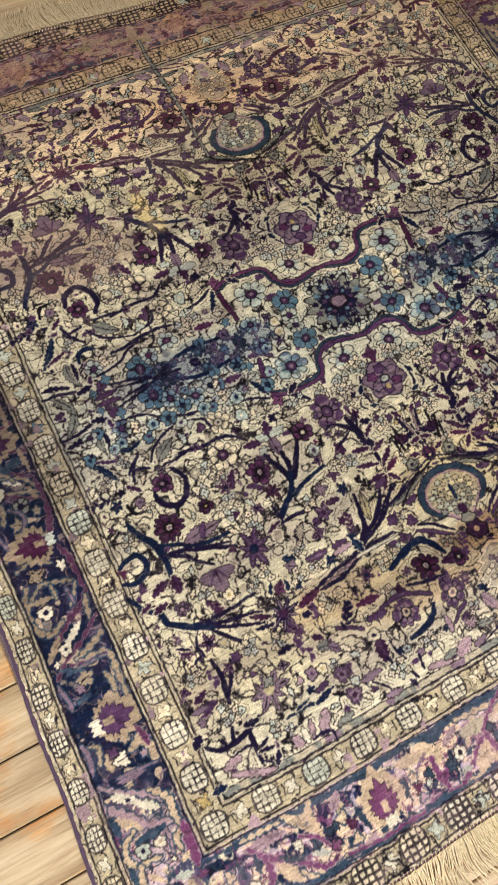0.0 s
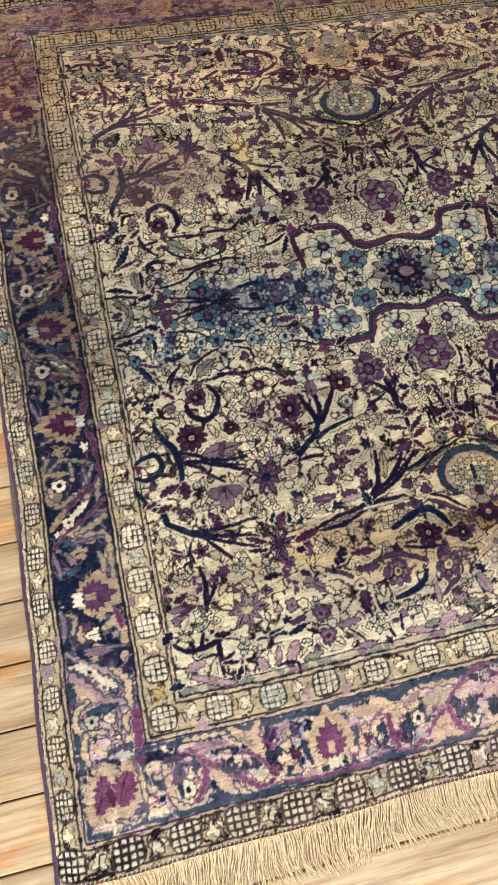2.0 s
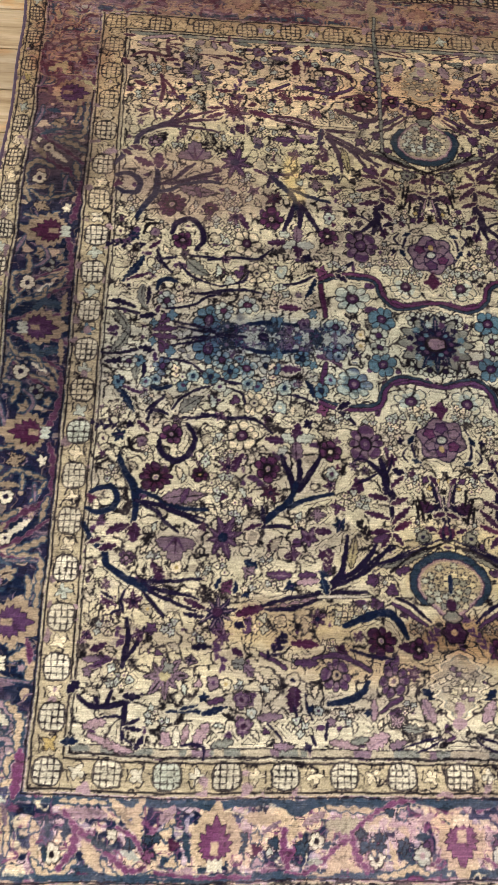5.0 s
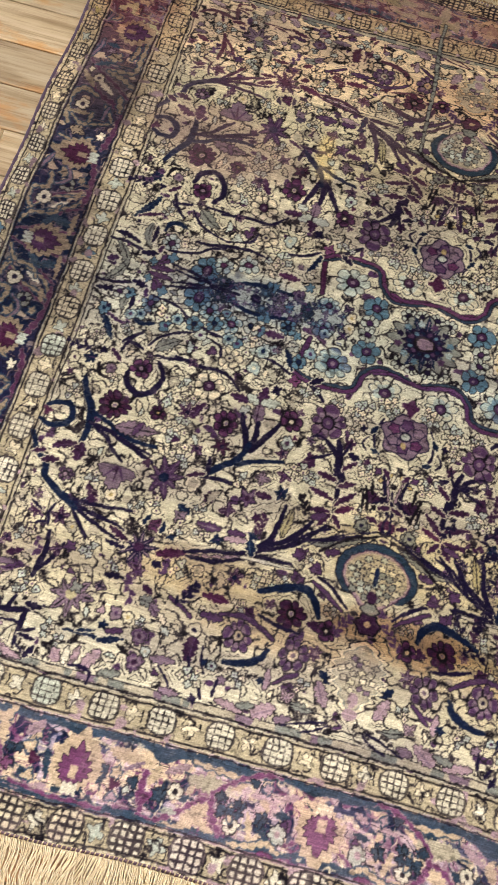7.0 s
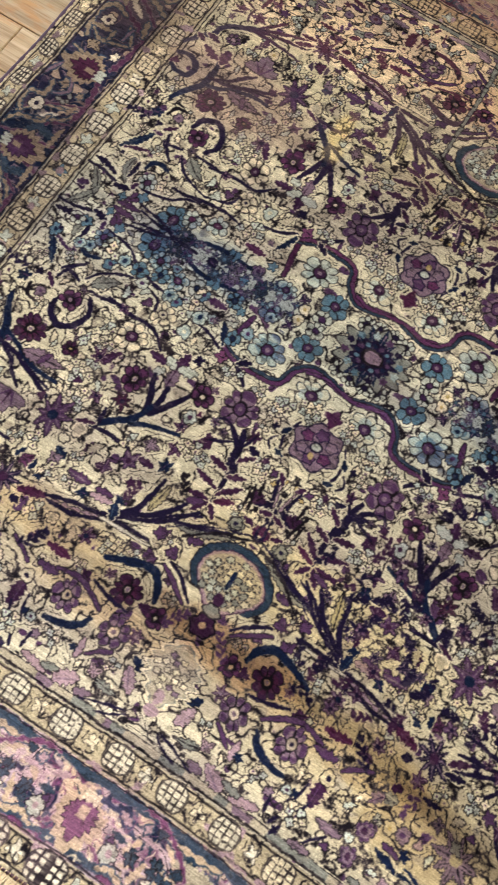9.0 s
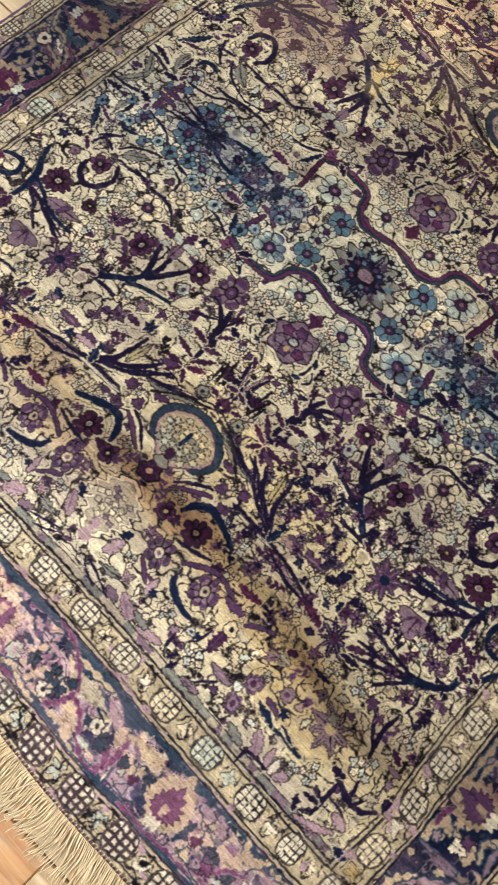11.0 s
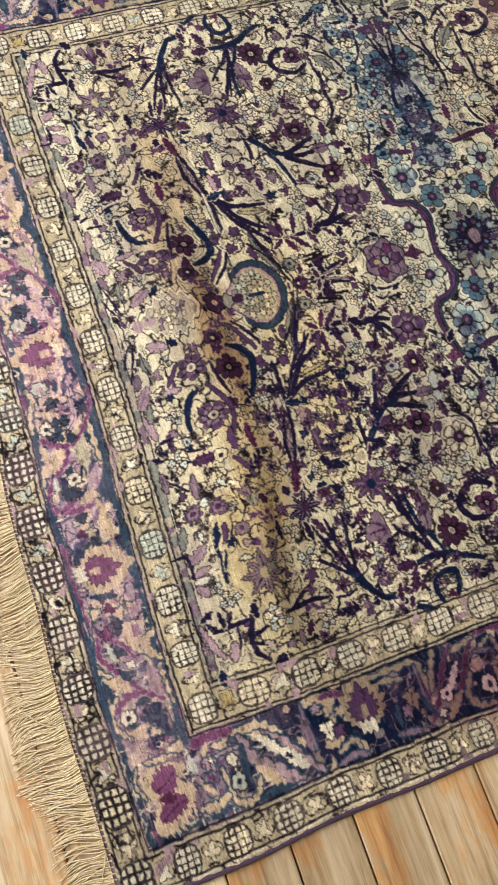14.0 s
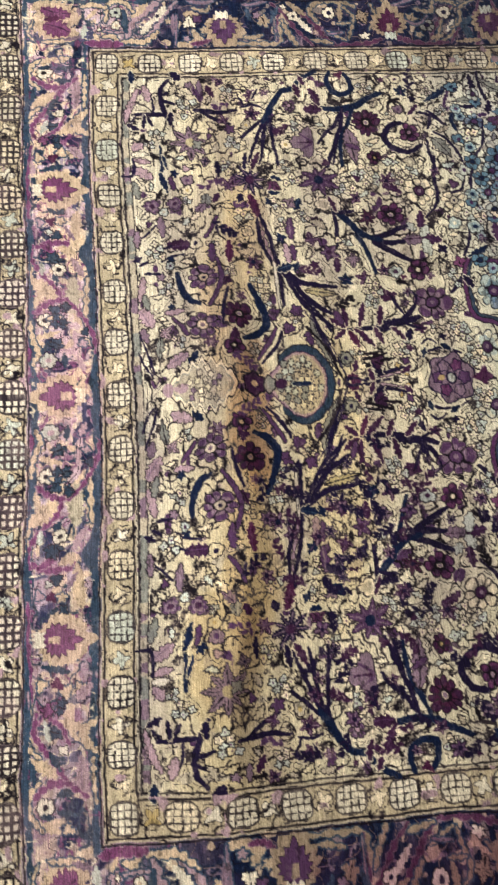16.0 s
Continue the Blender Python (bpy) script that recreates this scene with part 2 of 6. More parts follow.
def dye(name):
    """The colour of a dye at every knot: fading, abrash and some painted light differ along the rug."""
    if name in _dyed:
        return _dyed[name]
    c = np.broadcast_to(np.array(DYES[name], float), (NY, NX, 3)).copy()
    if name in ("bloom", "pale", "beige"):
        c = mix(c, (92, 120, 128), blue * smooth(-0.7, 0.1, value_noise(30, 30, 25, 2)) * {"bloom": 0.9, "pale": 0.3, "beige": 0.2}[name])
        c = mix(c, (44, 54, 84), blue * 0.7 * smooth(0.15, 0.5, value_noise(26, 34, 26, 2)))
    if name == "cream":
        # south end toned down in colour to offset the strong lamp light
        c = mix(c, (194, 183, 152), smooth(-0.42, -0.52, GY) * 0.7)
        c = mix(c, (176, 186, 172), blue * 0.35)
        c = mix(c, (186, 164, 116), golden * (0.35 + 0.2 * east))
        # south-east: olive gold, also dulled to offset the brightly lit slope
        c = mix(c, (170, 154, 112), 0.45 * east * smooth(-0.30, -0.40, GY) * smooth(-0.56, -0.48, GY))
        # north: peach yarn, lightened further to make up for dim light there
        c = mix(c, (208, 194, 150), far * (1 - end) * 0.8)
        c = mix(c, (226, 196, 150), end * 0.9)
    if name in ("ink", "navy", "plum", "wine"):
        c = mix(c, (104, 76, 84), far * 0.55)
        c = mix(c, (84, 40, 50), end * 0.7)
    if name in ("plum", "wine", "mag"):
        c = mix(c, (64, 44, 84), blue * 0.5)
    if name in ("tan", "tanl", "bone", "maghi", "guard"):
        # lighter northwards to make up for dim light, brown yarn at the end
        c = mix(c, (200, 174, 132), far * 0.5)
        c = mix(c, (172, 138, 96), end * 0.55)
    if name in ("tan", "maghi", "lilac"):
        c = mix(c, tuple(0.76 * v for v in DYES[name]), smooth(0.50, 0.38, np.abs(GY)) * smooth(0.47, 0.50, np.abs(GX)))
    if name == "black":
        c = mix(c, (92, 80, 74), 0.35 * smooth(0.05, 0.45, value_noise(60, 72, 95, 2)))
    # bands: abrash; patches: uneven yarn plus the silk's sheen put into colour
    c *= (1 + 0.11 * bands + 0.09 * patches + 0.13 * mottle)[..., None]
    if name not in ("cream", "black", "bone", "tanl"):
        c = mix(c, (168, 152, 128), 0.16 * rubbed)
        c = mix(c, tuple(0.45 * v for v in DYES[name]), 0.55 * smooth(0.25, 0.5, streaky))
    _dyed[name] = np.clip(c, 4, 250).astype(np.float32)
    return _dyed[name]


CANVAS = dye("cream").copy()
RELIEF = np.zeros((NY, NX), np.float32)
OWNER = np.zeros((NY, NX), np.int32)
BUSY = np.zeros((NY, NX), bool)
PARTS = ["field"]                            # the name of each owner
FOUR = ((-1, -1), (1, -1), (-1, 1), (1, 1))
MIRRORS = FOUR


def window_at(x0, y0, x1, y1):
    m = 0.006
    i0, i1 = int((y0 - m + ED_Y) / H), int((y1 + m + ED_Y) / H) + 2
    j0, j1 = int((x0 - m + ED_X) / H), int((x1 + m + ED_X) / H) + 2
    i0, j0, i1, j1 = max(i0, 0), max(j0, 0), min(i1, NY), min(j1, NX)
    return (slice(i0, i1), slice(j0, j1)) if i1 > i0 and j1 > j0 else None


LIMIT = [None]                                # a band outside which nothing is laid


def lay(w, inside, name, owner=0, low=0.0, busy=True):
    """Knots of one dye where inside (a distance, negative within) says so."""
    if LIMIT[0] is not None:
        inside = np.maximum(inside, LIMIT[0][w])
    a = np.clip(0.5 - (inside + JAG[w]) / H, 0, 1).astype(np.float32)
    CANVAS[w] = CANVAS[w] * (1 - a[..., None]) + dye(name)[w] * a[..., None]
    RELIEF[w] = RELIEF[w] * (1 - a) + low * a
    if owner:
        OWNER[w][a > 0.5] = owner
    if busy:
        BUSY[w] |= a > 0.5


def owned(name):
    PARTS.append(name)
    return len(PARTS) - 1


def local(x, y, r, sx, sy):
    """The window round a motif and its own coordinates, mirrored."""
    x, y = x * sx, y * sy
    w = window_at(x - r, y - r, x + r, y + r)
    return (w, (WX[w] - x) * sx, (WY[w] - y) * sy) if w else (None, None, None)


def rosette(x, y, r, n, fill, heart, name="rosette"):
    """A flower of n round petals with a dark outline and a heart."""
    r = r * (0.88 if fill == "bloom" else 1.0)
    for sx, sy in MIRRORS:
        if (abs(x) < 0.004 and sx > 0) or (abs(y) < 0.004 and sy > 0):
            continue
        w, u, v = local(x, y, r * 1.15, sx, sy)
        if w is None:
            continue
        o = owned(name) if r > 0.0125 else 0
        d, a = np.hypot(u, v * (1 + 0.12 * math.sin(90 * x + 50 * y))), np.arctan2(v, u) + 0.3 * n
        a = a + 0.16 * np.sin(2 * a + 70 * x) + 0.10 * np.sin(3 * a + 90 * y)
        lobe = np.abs(np.cos(a * n / 2))
        edge = d - r * (0.64 + 0.31 * np.sqrt(lobe) + 0.07 * np.sin(3 * a + 40 * x))
        lay(w, edge - 0.0011, "black", o, -0.5)
        lay(w, edge + 0.0003, fill, o, 0.3)
        if r > 0.009:                         # a second yarn towards the petals' tips
            tip = np.maximum(edge + 0.0012, r * (0.60 + 0.08 * np.sin(5 * a)) - d)
            lay(w, tip, {"bloom": "pale", "plum": "mag", "wine": "plum", "mauve": "mauve2", "pale": "cream", "beige": "tanl", "mauve2": "mag"}.get(fill, fill), o, 0.3)
        if r > 0.011:                         # lines between the petals
            gap = np.maximum(lobe * d * 2 / n * 1.1 - 0.0009, np.maximum(edge + 0.0004, r * 0.34 - d))
            lay(w, gap, "black", o, -0.5)
            lay(w, d - r * 0.34 - 0.0008, "black", o, -0.5)
        heart = "tanl" if heart == "bone" and fill in ("plum", "wine") else heart
        lay(w, d - r * (0.30 if fill not in ("plum", "wine") else 0.17), heart, o, 0.2)
        if r > 0.016 and heart != "bone":
            lay(w, d - r * 0.12, "ink" if heart in ("bone", "mauve", "beige", "teal") else "mauve", o, 0.0)


def star(x, y, r, n, fill, heart):
    """A dark flower of n pointed petals with ground showing between them."""
    for sx, sy in MIRRORS:
        w, u, v = local(x, y, r * 1.1, sx, sy)
        if w is None:
            continue
        o = owned("star_flower") if r > 0.015 else 0
        best, vein = np.full(u.shape, 9.0), np.full(u.shape, 9.0)
        for k in range(n):
            a = 6.283 * k / n + 9 * x
            size = r * (0.85 + 0.15 * math.sin(5 * k + 60 * y))
            p, q = math.cos(a) * u + math.sin(a) * v, math.cos(a) * v - math.sin(a) * u
            t = np.clip(p / size, 0, 1)
            half = size * 1.35 / n * np.sin(np.pi * t**0.8) ** 0.8 * (1 + 0.22 * np.sin(p * 1700))
            best = np.minimum(best, np.maximum(np.abs(q) - half, np.maximum(-p, p - size)))
            vein = np.minimum(vein, np.maximum(np.abs(q) - 0.0006, np.abs(p - 0.55 * size) - 0.25 * size))
        if fill not in ("ink", "navy", "plum"):
            lay(w, best - 0.0012, "black", o, -0.4)
        lay(w, best, fill, o, 0.1)
        lay(w, vein, "mauve" if fill in ("ink", "plum", "navy", "mauve2") else "black", o, 0.0)
        lay(w, np.hypot(u, v) - r * 0.22, heart, o, 0.2)


_turn = np.random.default_rng(5)


def floret(x, y, r, fill):
    """A small ragged flower head or bud."""
    edging, rim = ("steel", 0.0022) if LIMIT[0] is not None and fill in ("tan", "lilac") else ("black", 0.0013)
    ph, n, sq = _turn.uniform(0, 6.28), int(_turn.integers(3, 6)), _turn.uniform(0.75, 1.0)
    for sx, sy in MIRRORS:
        w, u, v = local(x, y, r * 1.2, sx, sy)
        if w is None:
            continue
        c, s = math.cos(ph), math.sin(ph)
        p, q = c * u + s * v, (c * v - s * u) / sq
        d, a = np.hypot(p, q), np.arctan2(q, p)
        edge = d - r * (0.78 + 0.2 * np.cos(n * a) + 0.09 * np.cos(11 * a + ph))
        if fill not in ("ink", "navy", "plum", "wine"):
            lay(w, edge - rim, edging, 0, -0.5)
        lay(w, edge, fill, 0, 0.2)
        if r > 0.009:
            lay(w, np.abs(q) - 0.0007 + np.maximum(0, np.abs(p) - r * 0.5), "black" if fill not in ("ink", "navy") else "mauve2", 0, -0.2)


def bezier_points(pts, steps=6):
    pts = [np.array(p, float) for p in pts]
    pts = [2 * pts[0] - pts[1]] + pts + [2 * pts[-1] - pts[-2]]
    out = []
    for a, b, c, d in zip(pts, pts[1:], pts[2:], pts[3:]):
        for k in range(steps):
            t = k / steps
            out.append(0.5 * (2 * b + (c - a) * t + (2 * a - 5 * b + 4 * c - d) * t * t + (3 * b - a - 3 * c + d) * t**3))
    return out + [pts[-2]]


def stem(width, fill, *pts):
    """A tendril through the points, thin at its ends, edged with dark or light knots."""
    line = bezier_points(pts)
    for sx, sy in MIRRORS:
        p = np.array(line) * (sx, sy)
        w = window_at(*(p.min(0) - width), *(p.max(0) + width))
        if w is None:
            continue
        X, Y = WX[w], WY[w]
        best = np.full(X.shape, 9.0)
        for k, (a, b) in enumerate(zip(p, p[1:])):
            e = b - a
            t = np.clip(((X - a[0]) * e[0] + (Y - a[1]) * e[1]) / max(e @ e, 1e-12), 0, 1)
            s = (k + t) / (len(p) - 1)
            half = width * 0.64 * (0.52 + 0.48 * np.sin(np.pi * np.clip(s * 0.9 + 0.05, 0, 1)) ** 0.7)
            if fill in ("tan", "maghi", "lilac"):
                half = half * (0.78 + 0.34 * np.sin(s * len(p) * 2.1 + 30 * a[0]))
            best = np.minimum(best, np.hypot(X - a[0] - t * e[0], Y - a[1] - t * e[1]) - half)
        if fill == "maghi":
            lay(w, best - 0.0008, "lilac", 0, 0.0)
        elif fill not in ("ink", "navy", "plum"):
            lay(w, best - (0.0018 if LIMIT[0] is not None else 0.0010), "steel" if LIMIT[0] is not None else "black", 0, -0.4)
        lay(w, best, fill, 0, 0.1)


def blade(x0, y0, x1, y1, width, bend, fill):
    """A long feathered leaf with a dark rib."""
    for sx, sy in MIRRORS:
        a, b = np.array((x0 * sx, y0 * sy)), np.array((x1 * sx, y1 * sy))
        e = b - a
        size = np.hypot(*e)
        w = window_at(*(np.minimum(a, b) - width), *(np.maximum(a, b) + width))
        if w is None:
            continue
        e = e / size
        p = (WX[w] - a[0]) * e[0] + (WY[w] - a[1]) * e[1]
        q = ((WY[w] - a[1]) * e[0] - (WX[w] - a[0]) * e[1]) * sx * sy
        t = np.clip(p / size, 0, 1)
        q = q - bend * np.sin(np.pi * t)
        half = width / 2 * np.sin(np.pi * t**0.75) * ((1 + 0.18 * np.sin(p * 900)) if fill != "maghi" else 0.72 + 0.5 * np.abs((p / 0.011) % 1 - 0.2))
        d = np.maximum(np.abs(q) - half, np.maximum(-p, p - size))
        lay(w, d - 0.0014, "black", 0, -0.4)
        lay(w, d, fill, 0, 0.2)
        lay(w, np.maximum(np.abs(q) - 0.0006, d), "black" if fill != "maghi" else "plum", 0, -0.3)


def leaf(x0, y0, x1, y1, width, bend, fill):
    """A plain ragged leaf; light ones have a thin dark outline."""
    light = fill not in ("ink", "navy", "plum", "wine", "maghi", "steel")
    for sx, sy in MIRRORS:
        a, b = np.array((x0 * sx, y0 * sy)), np.array((x1 * sx, y1 * sy))
        e = b - a
        size = np.hypot(*e)
        w = window_at(*(np.minimum(a, b) - width), *(np.maximum(a, b) + width))
        if w is None:
            continue
        e = e / size
        p = (WX[w] - a[0]) * e[0] + (WY[w] - a[1]) * e[1]
        q = ((WY[w] - a[1]) * e[0] - (WX[w] - a[0]) * e[1]) * sx * sy
        t = np.clip(p / size, 0, 1)
        q = q - bend * np.sin(np.pi * t)
        half = width / 2 * np.sin(np.pi * (0.06 + 0.90 * t)) ** 0.7 * (1 + 0.20 * np.sin(p * 850 + 60 * x0) + 0.10 * np.sin(p * 1900 + 90 * y0))
        d = np.maximum(np.abs(q) - half, np.maximum(-p, p - size))
        if light and LIMIT[0] is None:
            lay(w, d - 0.0011, "black", 0, -0.4)
        elif fill == "maghi":
            lay(w, d - 0.0009, "wine", 0, -0.2)
        elif LIMIT[0] is None:
            lay(w, d - 0.0014, "cream", 0, 0.2)
        lay(w, d, fill, 0, 0.2)
        if width > 0.010 and fill in VEINS:
            lay(w, np.maximum(np.abs(q + 0.1 * width) - 0.0006, d + 0.0016), VEINS[fill], 0, 0.0)


VEINS = {"plum": "mauve2", "mauve2": "mauve", "mauve": "plum", "lilac": "mauve", "greyg": "black", "wine": "mag", "maghi": "plum", "navy": "steel"}


def cluster(x, y, r, n):
    """A head of small pale blossoms, each with its own dark outline."""
    spin = _turn.uniform(0, 6.28)
    size = r * 0.92 / math.sqrt(n)
    for k in range(n):
        a, d = spin + 2.39996 * k, r * 0.86 * math.sqrt((k + 0.2) / n)
        px, py = x + d * math.cos(a), y + d * math.sin(a)
        fill = ("cream", "pale", "tanl", "cream", "silver")[int(_turn.integers(0, 5))]
        lobes, turn = int(_turn.integers(3, 6)), _turn.uniform(0, 6.28)
        for sx, sy in MIRRORS:
            w, u, v = local(px, py, size * 1.6, sx, sy)
            if w is None:
                continue
            g, t = np.hypot(u, v), np.arctan2(v, u)
            edge = g - size * (0.86 + 0.20 * np.cos(lobes * t + turn))
            lay(w, edge - 0.0008, "black", 0, -0.4)
            lay(w, edge + 0.0006, fill, 0, 0.2)
            lay(w, g - size * 0.16, "mauve2", 0, 0.0)


def fan(x, y, r, angle, fill):
    """A broad serrated leaf spread like a hand, with dark ribs."""
    for sx, sy in MIRRORS:
        w, u, v = local(x, y, r * 1.2, sx, sy)
        if w is None:
            continue
        c, s = math.cos(radians(angle)), math.sin(radians(angle))
        p, q = c * u + s * v + 0.45 * r, c * v - s * u
        d, a = np.hypot(p, q), np.arctan2(q, p)
        rim = r * (0.98 + 0.16 * np.cos(a * 5.2) + 0.06 * np.cos(a * 19)) * (1 - 0.20 * np.abs(a))
        edge = np.maximum(d - rim, (np.abs(a) - 1.45) * d)
        lay(w, edge - 0.0013, "black", 0, -0.4)
        lay(w, edge, fill, 0, 0.2)
        for k in (-1, 0, 1):
            rib = np.abs(np.sin(a - k * 0.62)) * d - 0.0022 * np.clip(1 - d / r, 0.25, 1)
            lay(w, np.maximum(np.maximum(rib, d - 0.8 * r), edge + 0.001), "mauve2" if k else "plum", 0, 0.0)


def palmette(x, y, r, angle, fill, halo, foot):
    """A serrated flower seen from the side: halo, body, pale foot."""
    for sx, sy in MIRRORS:
        if (abs(x) < 0.012 and sx > 0) or (abs(y) < 0.035 and sy > 0):
            continue
        w, u, v = local(x if abs(x) >= 0.012 else 0.0, y if abs(y) >= 0.035 else 0.0, r * 1.6, sx, sy)
        if w is None:
            continue
        o = owned("palmette")
        c, s = math.cos(radians(angle)), math.sin(radians(angle))
        p, q = c * u + s * v, c * v - s * u
        d, a = np.hypot(p, q), np.arctan2(q, p)
        saw = np.abs((a * 2.4) % 1 - 0.5) * 2 - 0.5
        for size, name, depth in ((1.35, halo, 0.22), (0.86, fill, 0.30)):
            shape = 0.62 + 0.20 * np.cos(a) + 0.30 * np.exp(-((a / 0.35) ** 2))
            edge = d - r * size * shape * (1 + depth * saw * (np.abs(a) < 2.6))
            if name == fill:
                lay(w, edge - 0.0012, "black", o, -0.3)
            lay(w, edge, name, o, 0.1)
        lay(w, np.maximum(np.abs(q) - r * 0.13, np.abs(p - 0.02 * r) - 0.22 * r), halo, o, 0.2)
        lay(w, np.maximum(np.abs(q) - r * 0.30, np.abs(p + 0.52 * r) - 0.20 * r) + 0.0015 * np.sin(q * 900), foot, o, 0.3)


# ---- ground of the borders
AX, AY = np.abs(WX), np.abs(WY)
side = (AX - GO_X) / (MO_X - GO_X) > (AY - GO_Y) / (MO_Y - GO_Y)      # long sides as against the fringed ends
whole = (slice(0, NY), slice(0, NX))


def frame_distance(x, y):
    return np.maximum(AX - x, AY - y)


INNER, MAIN, OUTER = owned("inner_guard_stripe"), owned("main_border"), owned("outer_guard_stripe")
in_field = frame_distance(GI_X, GI_Y) < 0
d_gi, d_go, d_mo = frame_distance(GI_X, GI_Y), frame_distance(GO_X, GO_Y), frame_distance(MO_X, MO_Y)
lay(whole, -d_gi, "guard", INNER, 0.1, False)
lay(whole, -d_mo, "guard", OUTER, 0.1, False)
main = np.maximum(-d_go, d_mo)
pinkish = smooth(0.45, 0.58, AY) * (1 - 0.35 * east * (GY < 0))
spots, spots2 = value_noise(48, 52, 31, 3, 0.6), value_noise(40, 46, 34, 3, 0.6)
ground = dye("navy").astype(float)
ground = mix(ground, (64, 38, 62), smooth(0.06, 0.16, value_noise(26, 26, 33)) * 0.28)
ground = mix(ground, (192, 164, 158), pinkish * smooth(-0.20, -0.02, spots2 + 0.4 * bands))
ground = mix(ground, (116, 78, 98), pinkish * smooth(0.40, 0.52, value_noise(34, 40, 36, 3)))
ground = mix(ground, (206, 178, 142), np.maximum(pinkish * smooth(0.0, 0.18, spots), 0.5 * smooth(0.42, 0.48, spots)))
ground = mix(ground, (122, 92, 104), smooth(0.30, 0.38, spots2) * (0.3 + 0.4 * pinkish))
ground = mix(ground, (118, 94, 90), far * 0.5 * smooth(-0.2, 0.3, value_noise(14, 18, 32)))
ground = mix(ground, (22, 18, 26), 0.8 * (np.abs(spots2 - 0.02) < 0.022))
threads, crumbs = value_noise(44, 48, 81, 2), value_noise(60, 64, 82, 2)
ground = mix(ground, (150, 120, 94), 0.6 * smooth(0.035, 0.02, np.abs(threads)) * (1 - pinkish))
ground = mix(ground, (36, 44, 70), 0.8 * pinkish * smooth(0.36, 0.44, threads))
ground = mix(ground, (206, 178, 138), 0.8 * smooth(0.50, 0.56, crumbs))
ground = mix(ground, (190, 168, 170), 0.7 * pinkish * smooth(0.42, 0.50, -crumbs))
ground = mix(ground, (120, 74, 98), 0.7 * pinkish * smooth(0.045, 0.02, np.abs(crumbs)))
a = np.clip(0.5 - main / H, 0, 1)[..., None]
CANVAS[...] = CANVAS * (1 - a) + ground * a
OWNER[main < 0] = MAIN


def ruled(dist, offset, half, name):
    lay(whole, np.abs(dist - offset) - half - 0.75 * JAG, name, 0, -0.3)


for d, sign in ((d_gi, 1), (d_go, -1), (d_mo, 1)):
    ruled(d, sign * 0.0030, 0.0011, "black")
    ruled(d, sign * 0.0002, 0.0008, "beige")
    ruled(d, -sign * 0.0028, 0.0009, "black")
ruled(d_mo, ED_X - MO_X - 0.0075, 0.0010, "black")
lay(whole, np.where(np.sin(GX * 900) + np.sin(GY * 900) > -0.6, np.abs(d_mo - (ED_X - MO_X - 0.0048)) - 0.0008, 9), "bone", 0, 0.2)
strip = np.maximum(np.abs(AY - GI_Y + 0.0085) - 0.0045, AX - GI_X + 0.004)
lay(whole, strip, "beige", 0, 0.0)
lay(whole, np.maximum(strip, (0.1 - value_noise(46, 20, 37, 2)) / 50), "mauve", 0, 0.0)
lay(whole, np.maximum(strip, (0.1 - value_noise(60, 40, 35, 2)) / 50), "greyg", 0, 0.0)
lay(whole, np.abs(strip) - 0.0006, "black", 0, -0.3)

# ---- guard stripes: net discs and small stars by turns


def net_disc(x, y, rx, ry, black=0.0013):
    w = window_at(x - rx, y - ry, x + rx, y + ry)
    if w is None:
        return
    o = owned("net_disc")
    tone, keep, before = rng.random(), rng.uniform(0.78, 1.0), CANVAS[w].copy()
    black = black * rng.uniform(0.8, 1.25)
    u, v = WX[w] - x, WY[w] - y
    d = (((np.abs(u) / rx) ** 2.6 + (np.abs(v) / ry) ** 2.6) ** (1 / 2.6) - 1) * min(rx, ry)
    lay(w, d - 0.0014, "black", o, -0.4)
    pale = tone < 0.8
    lay(w, d, "bone" if pale else "tanl" if tone < 0.93 else "pale", o, 0.3)
    cell = rx / 2.1
    gx, gy = np.abs((u / cell + 40.5) % 1 - 0.5) * cell, np.abs((v / (ry / 2.1) + 40.5) % 1 - 0.5) * (ry / 2.1)
    lay(w, np.maximum(np.minimum(gx, gy) - black / 2 - 0.0002, d), "black", o, -0.5)
    CANVAS[w] = CANVAS[w] * keep + before * (1 - keep)


def small_star(x, y, r, fill):
    w = window_at(x - r * 1.6, y - r * 1.6, x + r * 1.6, y + r * 1.6)
    if w is None:
        return
    u, v = WX[w] - x, WY[w] - y
    d, a = np.hypot(u, v), np.arctan2(v, u)
    k = rng.uniform(0, 6.28)
    edge = d - r * (0.8 + 0.28 * np.cos(4 * a + k) + 0.12 * np.cos(7 * a))
    hook = np.abs(d - r * 1.35 + 0.15 * r * np.cos(5 * a + k)) - 0.0007
    lay(w, np.maximum(hook, -np.cos(3 * a + k) * 0.004), "black", 0, -0.4)
    lay(w, edge - 0.0010, "black", 0, -0.4)
    lay(w, edge, fill, 0, 0.2)


def star_dye(x, y):
    if abs(y) < 0.16 and abs(x) > 0.4:
        return "teal" if abs(y) < 0.05 else "silver"
    return rng.choice(["silver", "tanl", "bone"]) if abs(y) > 0.5 and abs(x) < 0.4 else rng.choice(["bone", "tanl", "silver", "gold"], p=[0.42, 0.40, 0.10, 0.08])


